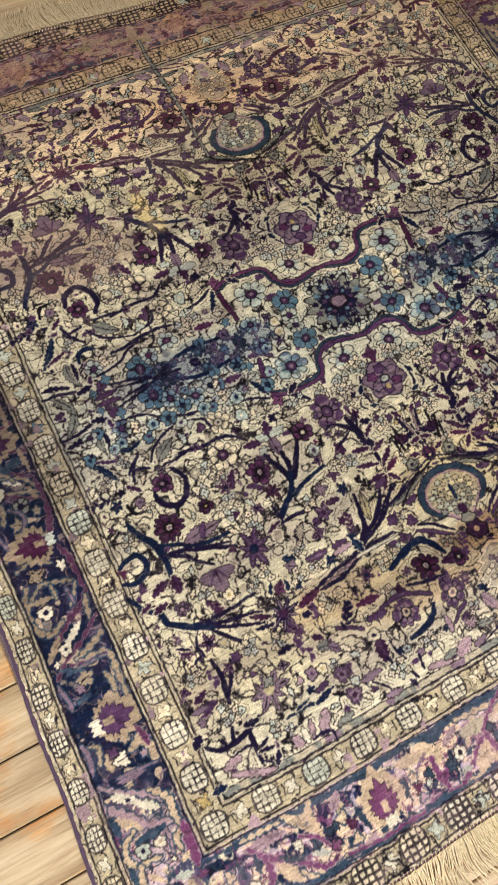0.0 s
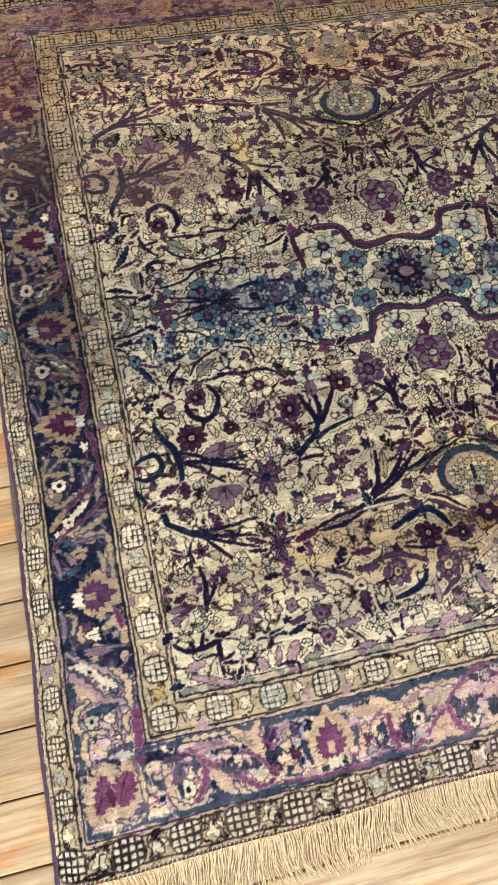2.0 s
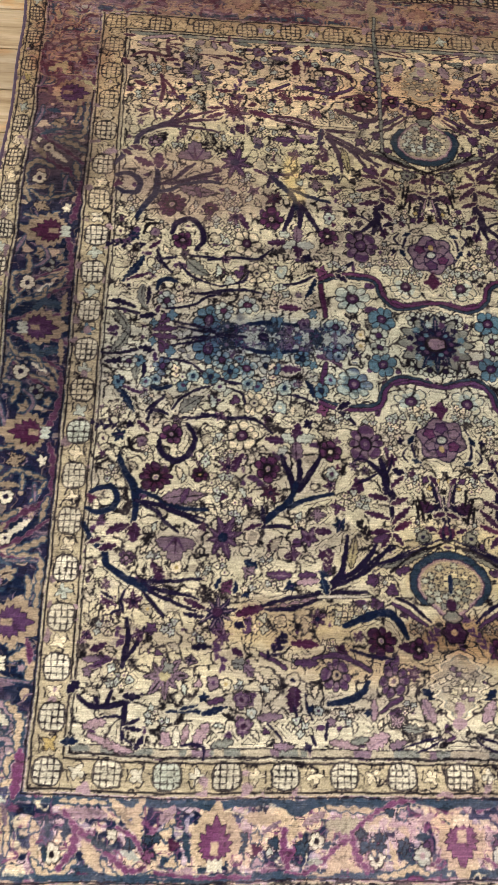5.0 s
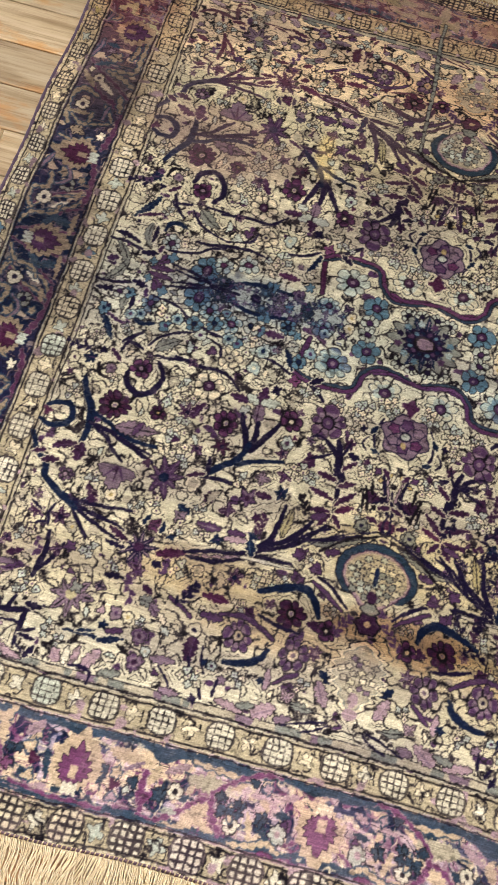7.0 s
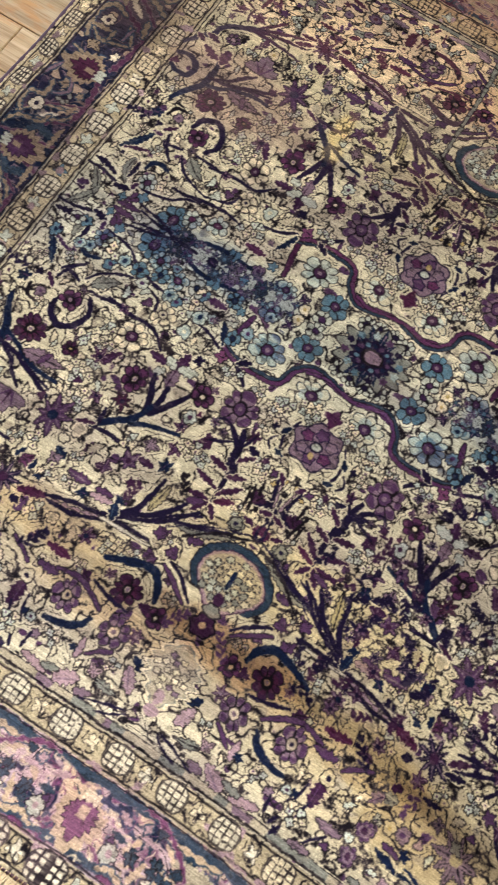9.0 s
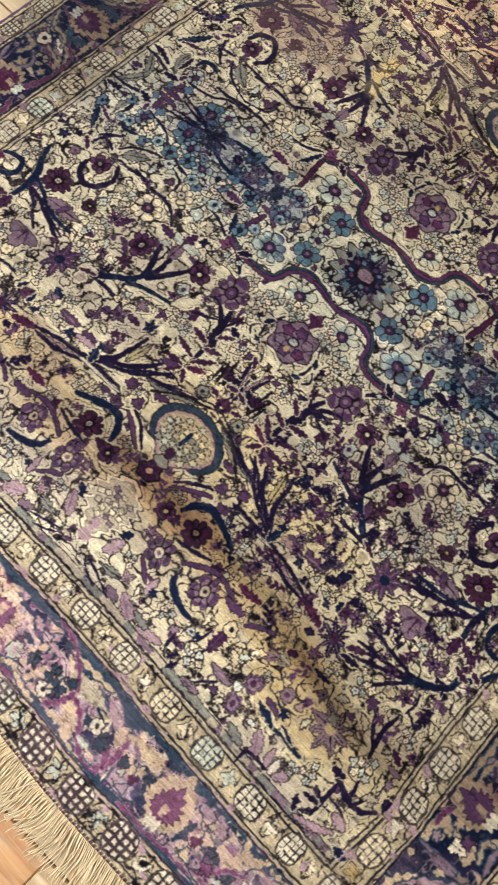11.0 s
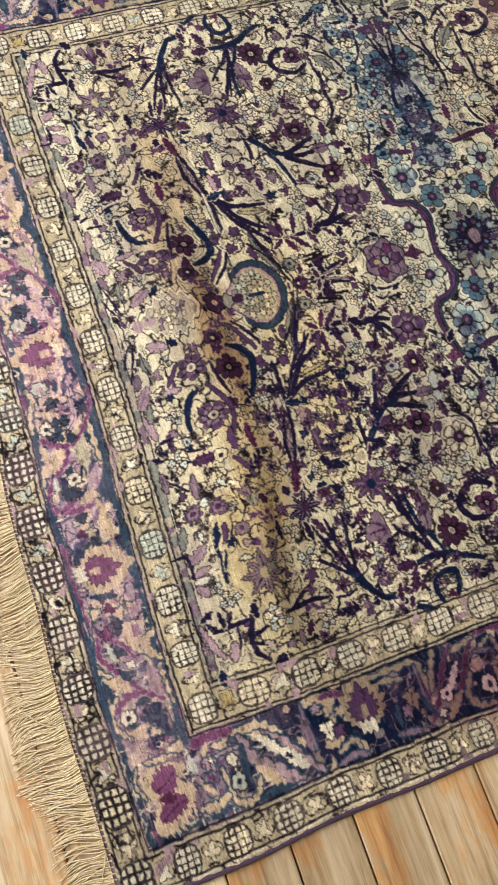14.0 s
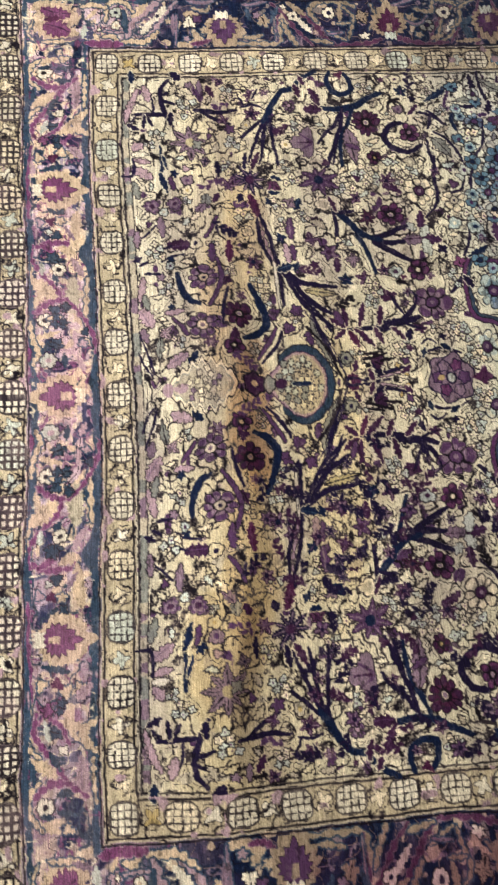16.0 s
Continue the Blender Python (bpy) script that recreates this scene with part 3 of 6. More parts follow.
def guard(x, y, nx, ny, r, re, bold):
    """Net discs and stars round the rug: r on the long sides, re at the ends."""
    for k in range(nx):
        for s in (-1, 1):
            net_disc(-x + 2 * x * k / (nx - 1), s * y, re * 1.04, re * 0.95, bold * (2.1 if y > MO_Y else 1.0))
            if k < nx - 1:
                q = -x + 2 * x * (k + 0.5) / (nx - 1)
                small_star(q, s * y, re * 0.55, star_dye(q, s * y))
    for k in range(ny):
        for s in (-1, 1):
            if 0 < k < ny - 1:
                net_disc(s * x, -y + 2 * y * k / (ny - 1), r * 0.97, r * 1.05, bold)
            if k < ny - 1:
                q = -y + 2 * y * (k + 0.5) / (ny - 1)
                small_star(s * x, q, r * 0.58, star_dye(s * x, q))


guard((GI_X + GO_X) / 2 - 0.001, (GI_Y + GO_Y) / 2 - 0.002, 15, 20, 0.0157, 0.0157, 0.0009)
guard((MO_X + ED_X) / 2 - 0.001, (MO_Y + ED_Y) / 2 - 0.002, 19, 24, 0.0143, 0.0182, 0.0013)

# ---- the main border
LIMIT[0] = main + 0.004
for d, inner in ((d_go, 1), (d_mo, -1)):
    edge_band = np.abs(d - inner * (0.0085 + 0.0012 * spots2 + 0.0010 * threads)) - 0.0032 - 0.002 * spots
    lay(whole, np.where(pinkish > 0.3, edge_band, 9), "steel", 0, 0.0, False)
    lay(whole, np.where((pinkish > 0.3) & (inner < 0), np.abs(d + 0.0145 + 0.002 * threads) - 0.0010, 9), "lilac", 0, 0.0, False)
vine, vine2 = value_noise(40, 46, 83, 2), value_noise(58, 60, 84, 2)
lay(whole, np.where(pinkish > 0.3, np.abs(vine) / 60 - 0.0009 + 0.004 * (vine2 < -0.15), 9), "slate", 0, -0.2, False)
lay(whole, np.where(pinkish > 0.3, np.abs(vine2 - 0.1) / 70 - 0.0008 + 0.004 * (vine < 0.05), 9), "maghi", 0, 0.0, False)
lay(whole, np.where(pinkish > 0.3, np.abs(vine2 + 0.25) / 80 - 0.0005, 9), "tanl", 0, 0.0, False)
lay(whole, np.where(pinkish < 0.4, np.abs(vine - 0.2) / 70 - 0.0007 + 0.004 * (vine2 > 0.1), 9), "mauve", 0, 0.0, False)
stem(0.0074, "steel", (0.4703, 0.5856), (0.4328, 0.5851), (0.4058, 0.583), (0.388, 0.5985), (0.373, 0.5863), (0.3519, 0.5835), (0.3216, 0.5829))
stem(0.0077, "steel", (0.3216, 0.5829), (0.2979, 0.5918), (0.286, 0.5874), (0.2546, 0.5884), (0.2181, 0.5849), (0.1926, 0.5987), (0.174, 0.5909), (0.1497, 0.5892), (0.0838, 0.5904))
stem(0.0047, "tan", (0.4653, 0.5906), (0.4402, 0.5917), (0.4149, 0.592))
leaf(0.4647, 0.6023, 0.4104, 0.6037, 0.0127, 0, "lilac")
stem(0.0083, "tan", (0.4075, 0.5865), (0.3949, 0.5991), (0.3799, 0.6006), (0.3703, 0.5866))
leaf(0.3796, 0.5969, 0.3705, 0.632, 0.0111, 0, "tan")
leaf(0.3934, 0.606, 0.3786, 0.6167, 0.0064, 0, "tan")
leaf(0.4914, 0.6266, 0.4792, 0.6613, 0.0096, 0, "tan")
floret(0.4903, 0.6183, 0.0073, "tan")
leaf(0.4769, 0.6056, 0.4717, 0.6293, 0.0063, 0, "slate")
leaf(0.4545, 0.6316, 0.4531, 0.6115, 0.0086, 0, "slate")
rosette(0.466, 0.644, 0.0097, 7, "bone", "black")
leaf(0.4767, 0.6341, 0.4731, 0.6501, 0.006, 0, "slate")
stem(0.0057, "tan", (0.4876, 0.649), (0.4738, 0.6606), (0.454, 0.6621), (0.4397, 0.6506))
leaf(0.4341, 0.6296, 0.4096, 0.6604, 0.0162, 0, "tan")
stem(0.0052, "tan", (0.4087, 0.65), (0.3939, 0.6648), (0.3752, 0.666), (0.3487, 0.6599))
leaf(0.4001, 0.6441, 0.3849, 0.6624, 0.0063, 0, "tan")
stem(0.0061, "maghi", (0.4592, 0.6006), (0.4415, 0.6194), (0.4161, 0.6329), (0.397, 0.6468), (0.3811, 0.6575), (0.3618, 0.6546))
stem(0.0073, "maghi", (0.4439, 0.6156), (0.4428, 0.6377), (0.4562, 0.6561))
leaf(0.4291, 0.6261, 0.401, 0.6393, 0.0075, 0, "slate")
floret(0.3814, 0.632, 0.0095, "slate")
floret(0.4018, 0.6239, 0.0076, "bone")
leaf(0.3895, 0.6394, 0.3678, 0.6467, 0.0076, 0, "silver")
stem(0.004, "maghi", (0.3963, 0.6161), (0.3768, 0.6265), (0.3682, 0.6371), (0.3599, 0.6501))
floret(0.3592, 0.6429, 0.0076, "maghi")
leaf(0.4415, 0.656, 0.4117, 0.6613, 0.0086, 0, "steel")
leaf(0.4391, 0.6678, 0.4234, 0.6643, 0.0086, 0, "maghi")
floret(0.3612, 0.6276, 0.0051, "slate")
stem(0.0045, "steel", (0.4789, 0.667), (0.4424, 0.6673), (0.3888, 0.6678), (0.3409, 0.6635))
floret(0.3405, 0.6211, 0.0084, "tan")
floret(0.332, 0.6322, 0.0084, "wine")
floret(0.3383, 0.6061, 0.0098, "tan")
leaf(0.3492, 0.6106, 0.3333, 0.5925, 0.0117, 0, "lilac")
floret(0.352, 0.6256, 0.0058, "slate")
leaf(0.3207, 0.6181, 0.3118, 0.65, 0.0085, 0, "slate")
floret(0.3325, 0.6497, 0.007, "tan")
leaf(0.3231, 0.6572, 0.309, 0.6554, 0.0057, 0, "lilac")
leaf(0.3104, 0.6381, 0.3007, 0.6027, 0.0116, 0, "tan")
leaf(0.2911, 0.6231, 0.2843, 0.5961, 0.0144, 0, "tan")
leaf(0.2678, 0.6337, 0.2674, 0.6036, 0.0131, 0, "tan")
leaf(0.2585, 0.6386, 0.2584, 0.6167, 0.0092, 0, "tan")
floret(0.2525, 0.6254, 0.0059, "slate")
leaf(0.2577, 0.6431, 0.2503, 0.6308, 0.0059, 0, "slate")
floret(0.2379, 0.6389, 0.0086, "wine")
floret(0.2384, 0.6269, 0.0073, "tan")
floret(0.2349, 0.6526, 0.0065, "lilac")
leaf(0.2533, 0.6049, 0.2003, 0.6113, 0.0147, 0, "tan")
leaf(0.2306, 0.622, 0.2108, 0.6095, 0.0067, 0, "mauve")
leaf(0.1928, 0.6093, 0.2006, 0.6326, 0.0116, 0, "tan")
stem(0.0071, "maghi", (0.2071, 0.6186), (0.2063, 0.6423), (0.2004, 0.6591))
stem(0.0056, "maghi", (0.1862, 0.6325), (0.198, 0.6438), (0.2038, 0.6535))
floret(0.218, 0.6339, 0.008, "slate")
floret(0.1831, 0.6355, 0.0093, "slate")
floret(0.2228, 0.6424, 0.0053, "silver")
stem(0.0047, "maghi", (0.3487, 0.6599), (0.3067, 0.6642), (0.2651, 0.6662), (0.2263, 0.6655))
stem(0.0027, "lilac", (0.3546, 0.6633), (0.3073, 0.6689), (0.2589, 0.6711), (0.2236, 0.6709))
stem(0.0047, "steel", (0.3346, 0.668), (0.2801, 0.6729), (0.224, 0.6733))
stem(0.0041, "tan", (0.2016, 0.6664), (0.1663, 0.6671), (0.1441, 0.6626))
stem(0.0058, "tan", (0.156, 0.5964), (0.122, 0.5986), (0.0877, 0.5994))
leaf(0.1589, 0.6147, 0.1082, 0.6151, 0.0177, 0, "beige")
leaf(0.1867, 0.6169, 0.1589, 0.6013, 0.0095, 0, "lilac")
rosette(0.1688, 0.6313, 0.0094, 6, "bone", "black")
floret(0.1867, 0.64, 0.0086, "slate")
stem(0.005, "maghi", (0.1192, 0.6279), (0.1389, 0.633), (0.1623, 0.6526), (0.1815, 0.6648), (0.2026, 0.6637))
stem(0.0064, "maghi", (0.1273, 0.6243), (0.1221, 0.644), (0.1081, 0.6608))
leaf(0.1285, 0.6356, 0.1548, 0.6662, 0.0187, 0, "tan")
leaf(0.1358, 0.6561, 0.1155, 0.6618, 0.0079, 0, "tan")
rosette(0.098, 0.6495, 0.01, 7, "bone", "black")
floret(0.1116, 0.6378, 0.0093, "slate")
leaf(0.1491, 0.6701, 0.1128, 0.6665, 0.0086, 0, "steel")
leaf(0.1448, 0.6738, 0.127, 0.6698, 0.0086, 0, "maghi")
leaf(0.1614, 0.6388, 0.1515, 0.6313, 0.008, 0, "slate")
floret(0.0925, 0.6364, 0.006, "slate")
stem(0.0042, "tan", (0.1034, 0.6286), (0.1023, 0.6383), (0.0994, 0.6456))
floret(0.0907, 0.6271, 0.0054, "steel")
floret(0.1142, 0.624, 0.0061, "steel")
stem(0.0048, "steel", (0.2369, 0.6658), (0.1952, 0.67), (0.1531, 0.6727), (0.1029, 0.6702))
leaf(0.1781, 0.6534, 0.16, 0.6517, 0.0073, 0, "silver")
stem(0.0051, "maghi", (0.1281, 0.6223), (0.1047, 0.6043), (0.0879, 0.5941), (0.06, 0.5869), (0.039, 0.5904), (0.0187, 0.5991))
floret(0.0829, 0.5997, 0.0062, "slate")
floret(0.1185, 0.6233, 0.0061, "slate")
floret(0.0965, 0.6258, 0.0054, "slate")
leaf(0.116, 0.6405, 0.1103, 0.6319, 0.0072, 0, "steel")
floret(0.1025, 0.6357, 0.0054, "steel")
leaf(0.083, 0.6306, 0.0731, 0.6616, 0.0078, 0, "tan")
floret(0.0667, 0.6364, 0.0095, "slate")
rosette(0.0443, 0.6454, 0.0106, 6, "silver", "lilac")
stem(0.0056, "tan", (0.0975, 0.6669), (0.0725, 0.6637), (0.055, 0.6571), (0.0403, 0.6628))
leaf(0.0849, 0.6144, 0.0626, 0.6117, 0.0073, 0, "lilac")
leaf(0.0679, 0.6161, 0.0608, 0.6262, 0.0073, 0, "tan")
floret(0.0677, 0.6038, 0.0062, "lilac")
leaf(0.0544, 0.6276, 0.0356, 0.6249, 0.0072, 0, "slate")
floret(0.0393, 0.6339, 0.0048, "mauve2")
leaf(0.0495, 0.6115, 0.0323, 0.6025, 0.0085, 0, "lilac")
leaf(0.0246, 0.6176, 0.0134, 0.6441, 0.0097, 0, "tan")
leaf(0.0615, 0.6679, 0.0451, 0.6685, 0.0076, 0, "maghi")
leaf(0.0338, 0.663, 0.003, 0.6578, 0.0053, 0, "steel")
stem(0.0037, "maghi", (0.0362, 0.655), (0.0226, 0.6462), (0.0197, 0.6341))
leaf(0.1081, 0.6145, 0.0912, 0.605, 0.0055, 0, "tan")
stem(0.0073, "steel", (0.161, 0.5845), (0.1234, 0.5872), (0.0955, 0.5911))
stem(0.0072, "steel", (0.0503, 0.5857), (0.0157, 0.5909), (-0.0086, 0.5846))
leaf(0.5764, -0.0415, 0.5446, -0.0417, 0.006, 0, "steel")
stem(0.0036, "tan", (0.5842, -0.0426), (0.562, -0.068), (0.5331, -0.0784), (0.5123, -0.0853))
stem(0.0045, "tan", (0.5558, -0.0481), (0.5309, -0.0589), (0.5128, -0.0805))
stem(0.0036, "maghi", (0.5817, -0.0517), (0.5575, -0.0741), (0.5155, -0.0954))
leaf(0.5341, -0.067, 0.5554, -0.0528, 0.007, 0, "bone")
leaf(0.5451, -0.0371, 0.5153, -0.0329, 0.012, 0, "steel")
stem(0.0036, "maghi", (0.591, 0.0078), (0.5645, 0.019), (0.5361, 0.0503), (0.5131, 0.0625))
stem(0.0036, "maghi", (0.5674, 0.0112), (0.5201, 0.0197), (0.5085, 0.0241))
stem(0.0045, "tan", (0.5895, 0.0191), (0.5777, 0.039), (0.5493, 0.0448), (0.5413, 0.0603))
stem(0.0053, "tan", (0.5802, 0.0459), (0.5896, 0.0579), (0.59, 0.08))
leaf(0.5181, 0.0163, 0.5163, 0.0549, 0.0077, 0, "tan")
leaf(0.5611, 0.0231, 0.5395, 0.0444, 0.0102, 0, "steel")
rosette(0.5687, 0.0663, 0.0109, 6, "bone", "ink")
stem(0.0061, "tan", (0.5869, 0.0804), (0.5697, 0.0864), (0.5732, 0.1102))
rosette(0.5448, 0.0952, 0.0117, 6, "greyg", "ink")
floret(0.5284, 0.108, 0.0066, "tan")
floret(0.5563, 0.1161, 0.0099, "tan")
stem(0.0035, "mauve", (0.5607, 0.0929), (0.546, 0.1081), (0.5577, 0.1322))
leaf(0.5265, 0.0731, 0.5221, 0.0932, 0.0076, 0, "tan")
stem(0.0071, "maghi", (0.5153, 0.0676), (0.5115, 0.1), (0.5199, 0.1335), (0.5259, 0.1454))
stem(0.0035, "mauve", (0.5968, 0.0964), (0.5869, 0.1237), (0.5776, 0.1505))
stem(0.0042, "tan", (0.59, 0.1571), (0.5689, 0.1416), (0.5407, 0.1356))
stem(0.0042, "tan", (0.5843, 0.1747), (0.5603, 0.1699), (0.5382, 0.1816))
stem(0.0077, "maghi", (0.5204, 0.1658), (0.5129, 0.1938), (0.5109, 0.2335))
stem(0.0067, "maghi", (0.5098, 0.2312), (0.5271, 0.2488), (0.5478, 0.2585), (0.5711, 0.2769), (0.5889, 0.2973))
stem(0.0049, "maghi", (0.5116, 0.2655), (0.5386, 0.2866), (0.5665, 0.3023), (0.5875, 0.3217))
stem(0.0067, "tan", (0.5155, 0.2385), (0.522, 0.2671))
stem(0.0067, "tan", (0.5815, 0.2), (0.5901, 0.2232), (0.5907, 0.2504), (0.5749, 0.2654), (0.5539, 0.256))
leaf(0.5889, 0.2202, 0.5516, 0.2225, 0.0079, 0, "tan")
star(0.5645, 0.1902, 0.0152, 4, "tan", "tan")
floret(0.5281, 0.189, 0.0088, "bone")
stem(0.0042, "tan", (0.5797, 0.2151), (0.5631, 0.2028), (0.5401, 0.2079), (0.5219, 0.2139))
stem(0.0042, "tan", (0.552, 0.2257), (0.5518, 0.2061))
stem(0.0042, "tan", (0.5208, 0.2174), (0.5291, 0.2324), (0.5384, 0.2439))
stem(0.0034, "mauve", (0.5353, 0.2193), (0.5318, 0.2417))
rosette(0.5706, 0.2367, 0.011, 6, "bone", "ink")
rosette(0.5643, 0.2904, 0.0092, 6, "bone", "ink")
leaf(0.5641, 0.2873, 0.5344, 0.2653, 0.0092, 0, "bone")
floret(0.5808, 0.3031, 0.0053, "bone")
leaf(0.5904, 0.2986, 0.5661, 0.2715, 0.0098, 0, "tan")
stem(0.0064, "tan", (0.5554, 0.3071), (0.532, 0.2992), (0.5084, 0.2866))
stem(0.0064, "tan", (0.5519, 0.3115), (0.5189, 0.3152), (0.515, 0.344), (0.5155, 0.3813))
stem(0.004, "maghi", (0.5655, 0.3116), (0.5336, 0.3182), (0.5191, 0.3167))
stem(0.0024, "lilac", (0.571, 0.3183), (0.5449, 0.3187), (0.5208, 0.3187))
stem(0.0055, "tan", (0.53, 0.3378), (0.5256, 0.3535), (0.5253, 0.3648))
floret(0.5549, 0.3337, 0.0126, "tan")
floret(0.5644, 0.3435, 0.0074, "mauve")
leaf(0.5804, 0.3108, 0.5527, 0.3243, 0.0067, 0, "steel")
stem(0.0039, "mauve", (0.5899, 0.3281), (0.5836, 0.3478), (0.5832, 0.3626))
leaf(0.5771, 0.3577, 0.555, 0.354, 0.0073, 0, "steel")
leaf(0.5636, 0.4227, 0.5684, 0.4489, 0.0113, 0, "tan")
floret(0.5527, 0.4402, 0.0113, "bone")
stem(0.0097, "tan", (0.5379, 0.4356), (0.5228, 0.4296), (0.5153, 0.4452), (0.5148, 0.46))
floret(0.5593, 0.4284, 0.0078, "mauve2")
stem(0.006, "maghi", (0.5223, 0.4131), (0.5168, 0.4277), (0.5168, 0.4392))
stem(0.0045, "tan", (0.5822, 0.4102), (0.5721, 0.4155), (0.5778, 0.4359))
floret(0.5255, 0.4463, 0.0057, "lilac")
stem(0.003, "mauve", (0.5656, 0.4581), (0.5411, 0.4604), (0.5151, 0.4629))
floret(0.5389, 0.4197, 0.0078, "tan")
stem(0.0067, "lilac", (0.5881, 0.4584), (0.5668, 0.4757), (0.5401, 0.4927), (0.5236, 0.5104))
stem(0.0075, "tan", (0.5357, 0.4891), (0.5205, 0.5067), (0.5194, 0.5238), (0.5192, 0.541))
leaf(0.5792, 0.4734, 0.5527, 0.4947, 0.0122, 0, "bone")
leaf(0.5575, 0.4938, 0.5322, 0.5145, 0.0106, 0, "bone")
floret(0.5539, 0.4706, 0.0065, "tan")
leaf(0.566, 0.4632, 0.531, 0.4659, 0.0072, 0, "mauve")
floret(0.562, 0.4878, 0.0043, "ink")
stem(0.0105, "lilac", (0.5934, 0.481), (0.5749, 0.4993), (0.5545, 0.5228), (0.5246, 0.5348))
leaf(0.5859, 0.5015, 0.5588, 0.526, 0.0119, 0, "tan")
stem(0.0056, "tan", (0.5694, 0.5241), (0.5834, 0.5334), (0.5865, 0.5482), (0.5776, 0.5599), (0.55, 0.5617))
rosette(0.5666, 0.5485, 0.0097, 6, "silver", "ink")
rosette(0.5447, 0.548, 0.0071, 5, "bone", "tan")
stem(0.0035, "lilac", (0.5346, 0.5343), (0.5344, 0.5511), (0.5376, 0.5696))
stem(0.0055, "tan", (0.518, 0.5477), (0.528, 0.5536), (0.5253, 0.5656))
stem(0.0097, "maghi", (0.5146, 0.5418), (0.5151, 0.5637), (0.517, 0.5885))
stem(0.0067, "tan", (0.5752, 0.5629), (0.5799, 0.5783), (0.5771, 0.596))
leaf(0.5711, 0.5749, 0.5554, 0.5888, 0.0057, 0, "tan")
floret(0.5406, 0.5728, 0.0096, "lilac")
floret(0.5391, 0.5706, 0.0038, "bone")
leaf(0.5318, 0.577, 0.5192, 0.5705, 0.0064, 0, "tan")
leaf(0.5457, 0.5905, 0.5242, 0.5934, 0.0088, 0, "silver")
stem(0.0052, "lilac", (0.5925, 0.462), (0.5922, 0.4842), (0.5942, 0.5057))
stem(0.0045, "mauve", (0.5888, 0.4055), (0.5851, 0.424), (0.591, 0.4407))
leaf(0.5912, 0.4955, 0.584, 0.5214, 0.0113, 0, "steel")
stem(0.0041, "steel", (0.5703, 0.537), (0.5469, 0.536), (0.5367, 0.5352))
leaf(0.553, 0.5978, 0.5819, 0.6541, 0.0377, 0, "tan")
leaf(0.5268, 0.6002, 0.5458, 0.6544, 0.0378, 0, "tan")
leaf(0.5627, 0.6093, 0.5724, 0.6446, 0.0184, 0.0018, "maghi")
leaf(0.5327, 0.6123, 0.5452, 0.6425, 0.0258, -0.0018, "maghi")
leaf(0.5585, 0.6192, 0.5556, 0.6407, 0.0097, 0, "wine")
stem(0.0053, "tan", (0.5214, 0.6061), (0.5192, 0.6234), (0.5175, 0.6442))
leaf(0.5283, 0.595, 0.5213, 0.6173, 0.0063, 0, "mauve")
stem(0.0031, "tan", (0.5524, 0.6544), (0.5333, 0.6622), (0.5186, 0.655))
leaf(0.5761, 0.5987, 0.5627, 0.5961, 0.0056, 0, "mauve")
palmette(0.5555, 0.017, 0.030, 180, "wine", "tan", "silver")
palmette(0.5424, 0.151, 0.030, 0, "wine", "tan", "pale")
palmette(0.548, 0.392, 0.031, 180, "mauve2", "tan", "bone")
palmette(0.285, 0.637, 0.031, -90, "maghi", "tan", "bone")
palmette(0.0, 0.625, 0.029, 90, "maghi", "tan", "tanl")

LIMIT[0] = None

# ---- the field: tendrils, leaves and flowers
cluster(0.2265, 0.0714, 0.0193, 9)
cluster(0.2923, 0.1556, 0.0185, 8)
cluster(0.2899, 0.1753, 0.0107, 5)
cluster(0.0653, 0.1269, 0.0176, 8)
cluster(0.0961, 0.1213, 0.0128, 6)
cluster(0.4349, 0.2023, 0.0119, 6)
cluster(0.3692, 0.3377, 0.0071, 4)
cluster(0.2963, 0.2143, 0.0211, 12)
cluster(0.2766, 0.2502, 0.0163, 8)
cluster(0.225, 0.3358, 0.0115, 6)
cluster(0.2337, 0.3101, 0.0102, 5)
cluster(0.3112, 0.3271, 0.01, 5)
cluster(0.1091, 0.2276, 0.0122, 5)
cluster(0.0103, 0.233, 0.0108, 6)
cluster(0.1118, 0.3677, 0.0086, 4)
cluster(0.047, 0.3873, 0.01, 6)
cluster(0.1348, 0.3768, 0.0157, 8)
cluster(0.4091, 0.4542, 0.0175, 9)
cluster(0.3667, 0.4962, 0.0119, 6)
cluster(0.3537, 0.5064, 0.0079, 4)
cluster(0.1969, 0.4302, 0.0083, 4)
cluster(0.2648, 0.4639, 0.0081, 4)
cluster(0.1568, 0.4102, 0.0098, 5)
cluster(0.1347, 0.4935, 0.011, 5)
cluster(0.0623, 0.4818, 0.0098, 5)
stem(0.0042, "ink", (0.461, 0.034), (0.4356, 0.0326), (0.4122, 0.0261), (0.399, 0.0234))
leaf(0.4581, 0.0457, 0.4211, 0.0374, 0.0088, -0.0024, "ink")
leaf(0.4486, 0.0312, 0.4276, -0.0033, 0.0104, -0.0024, "greyg")
leaf(0.4556, -0.0011, 0.4419, 0.0063, 0.0097, 0, "plum")
leaf(0.4145, 0.0708, 0.4056, 0.0365, 0.0111, 0.004, "greyg")
leaf(0.4045, 0.0696, 0.4058, 0.0406, 0.0063, -0.0016, "ink")
leaf(0.4145, -0.0233, 0.3893, -0.0275, 0.0099, 0, "ink")
floret(0.3794, -0.0193, 0.0107, "mauve2")
leaf(0.396, 0.0049, 0.3609, 0.0064, 0.0081, 0, "mauve2")
floret(0.3939, 0.0134, 0.0073, "teal")
floret(0.3696, 0.0272, 0.0089, "teal")
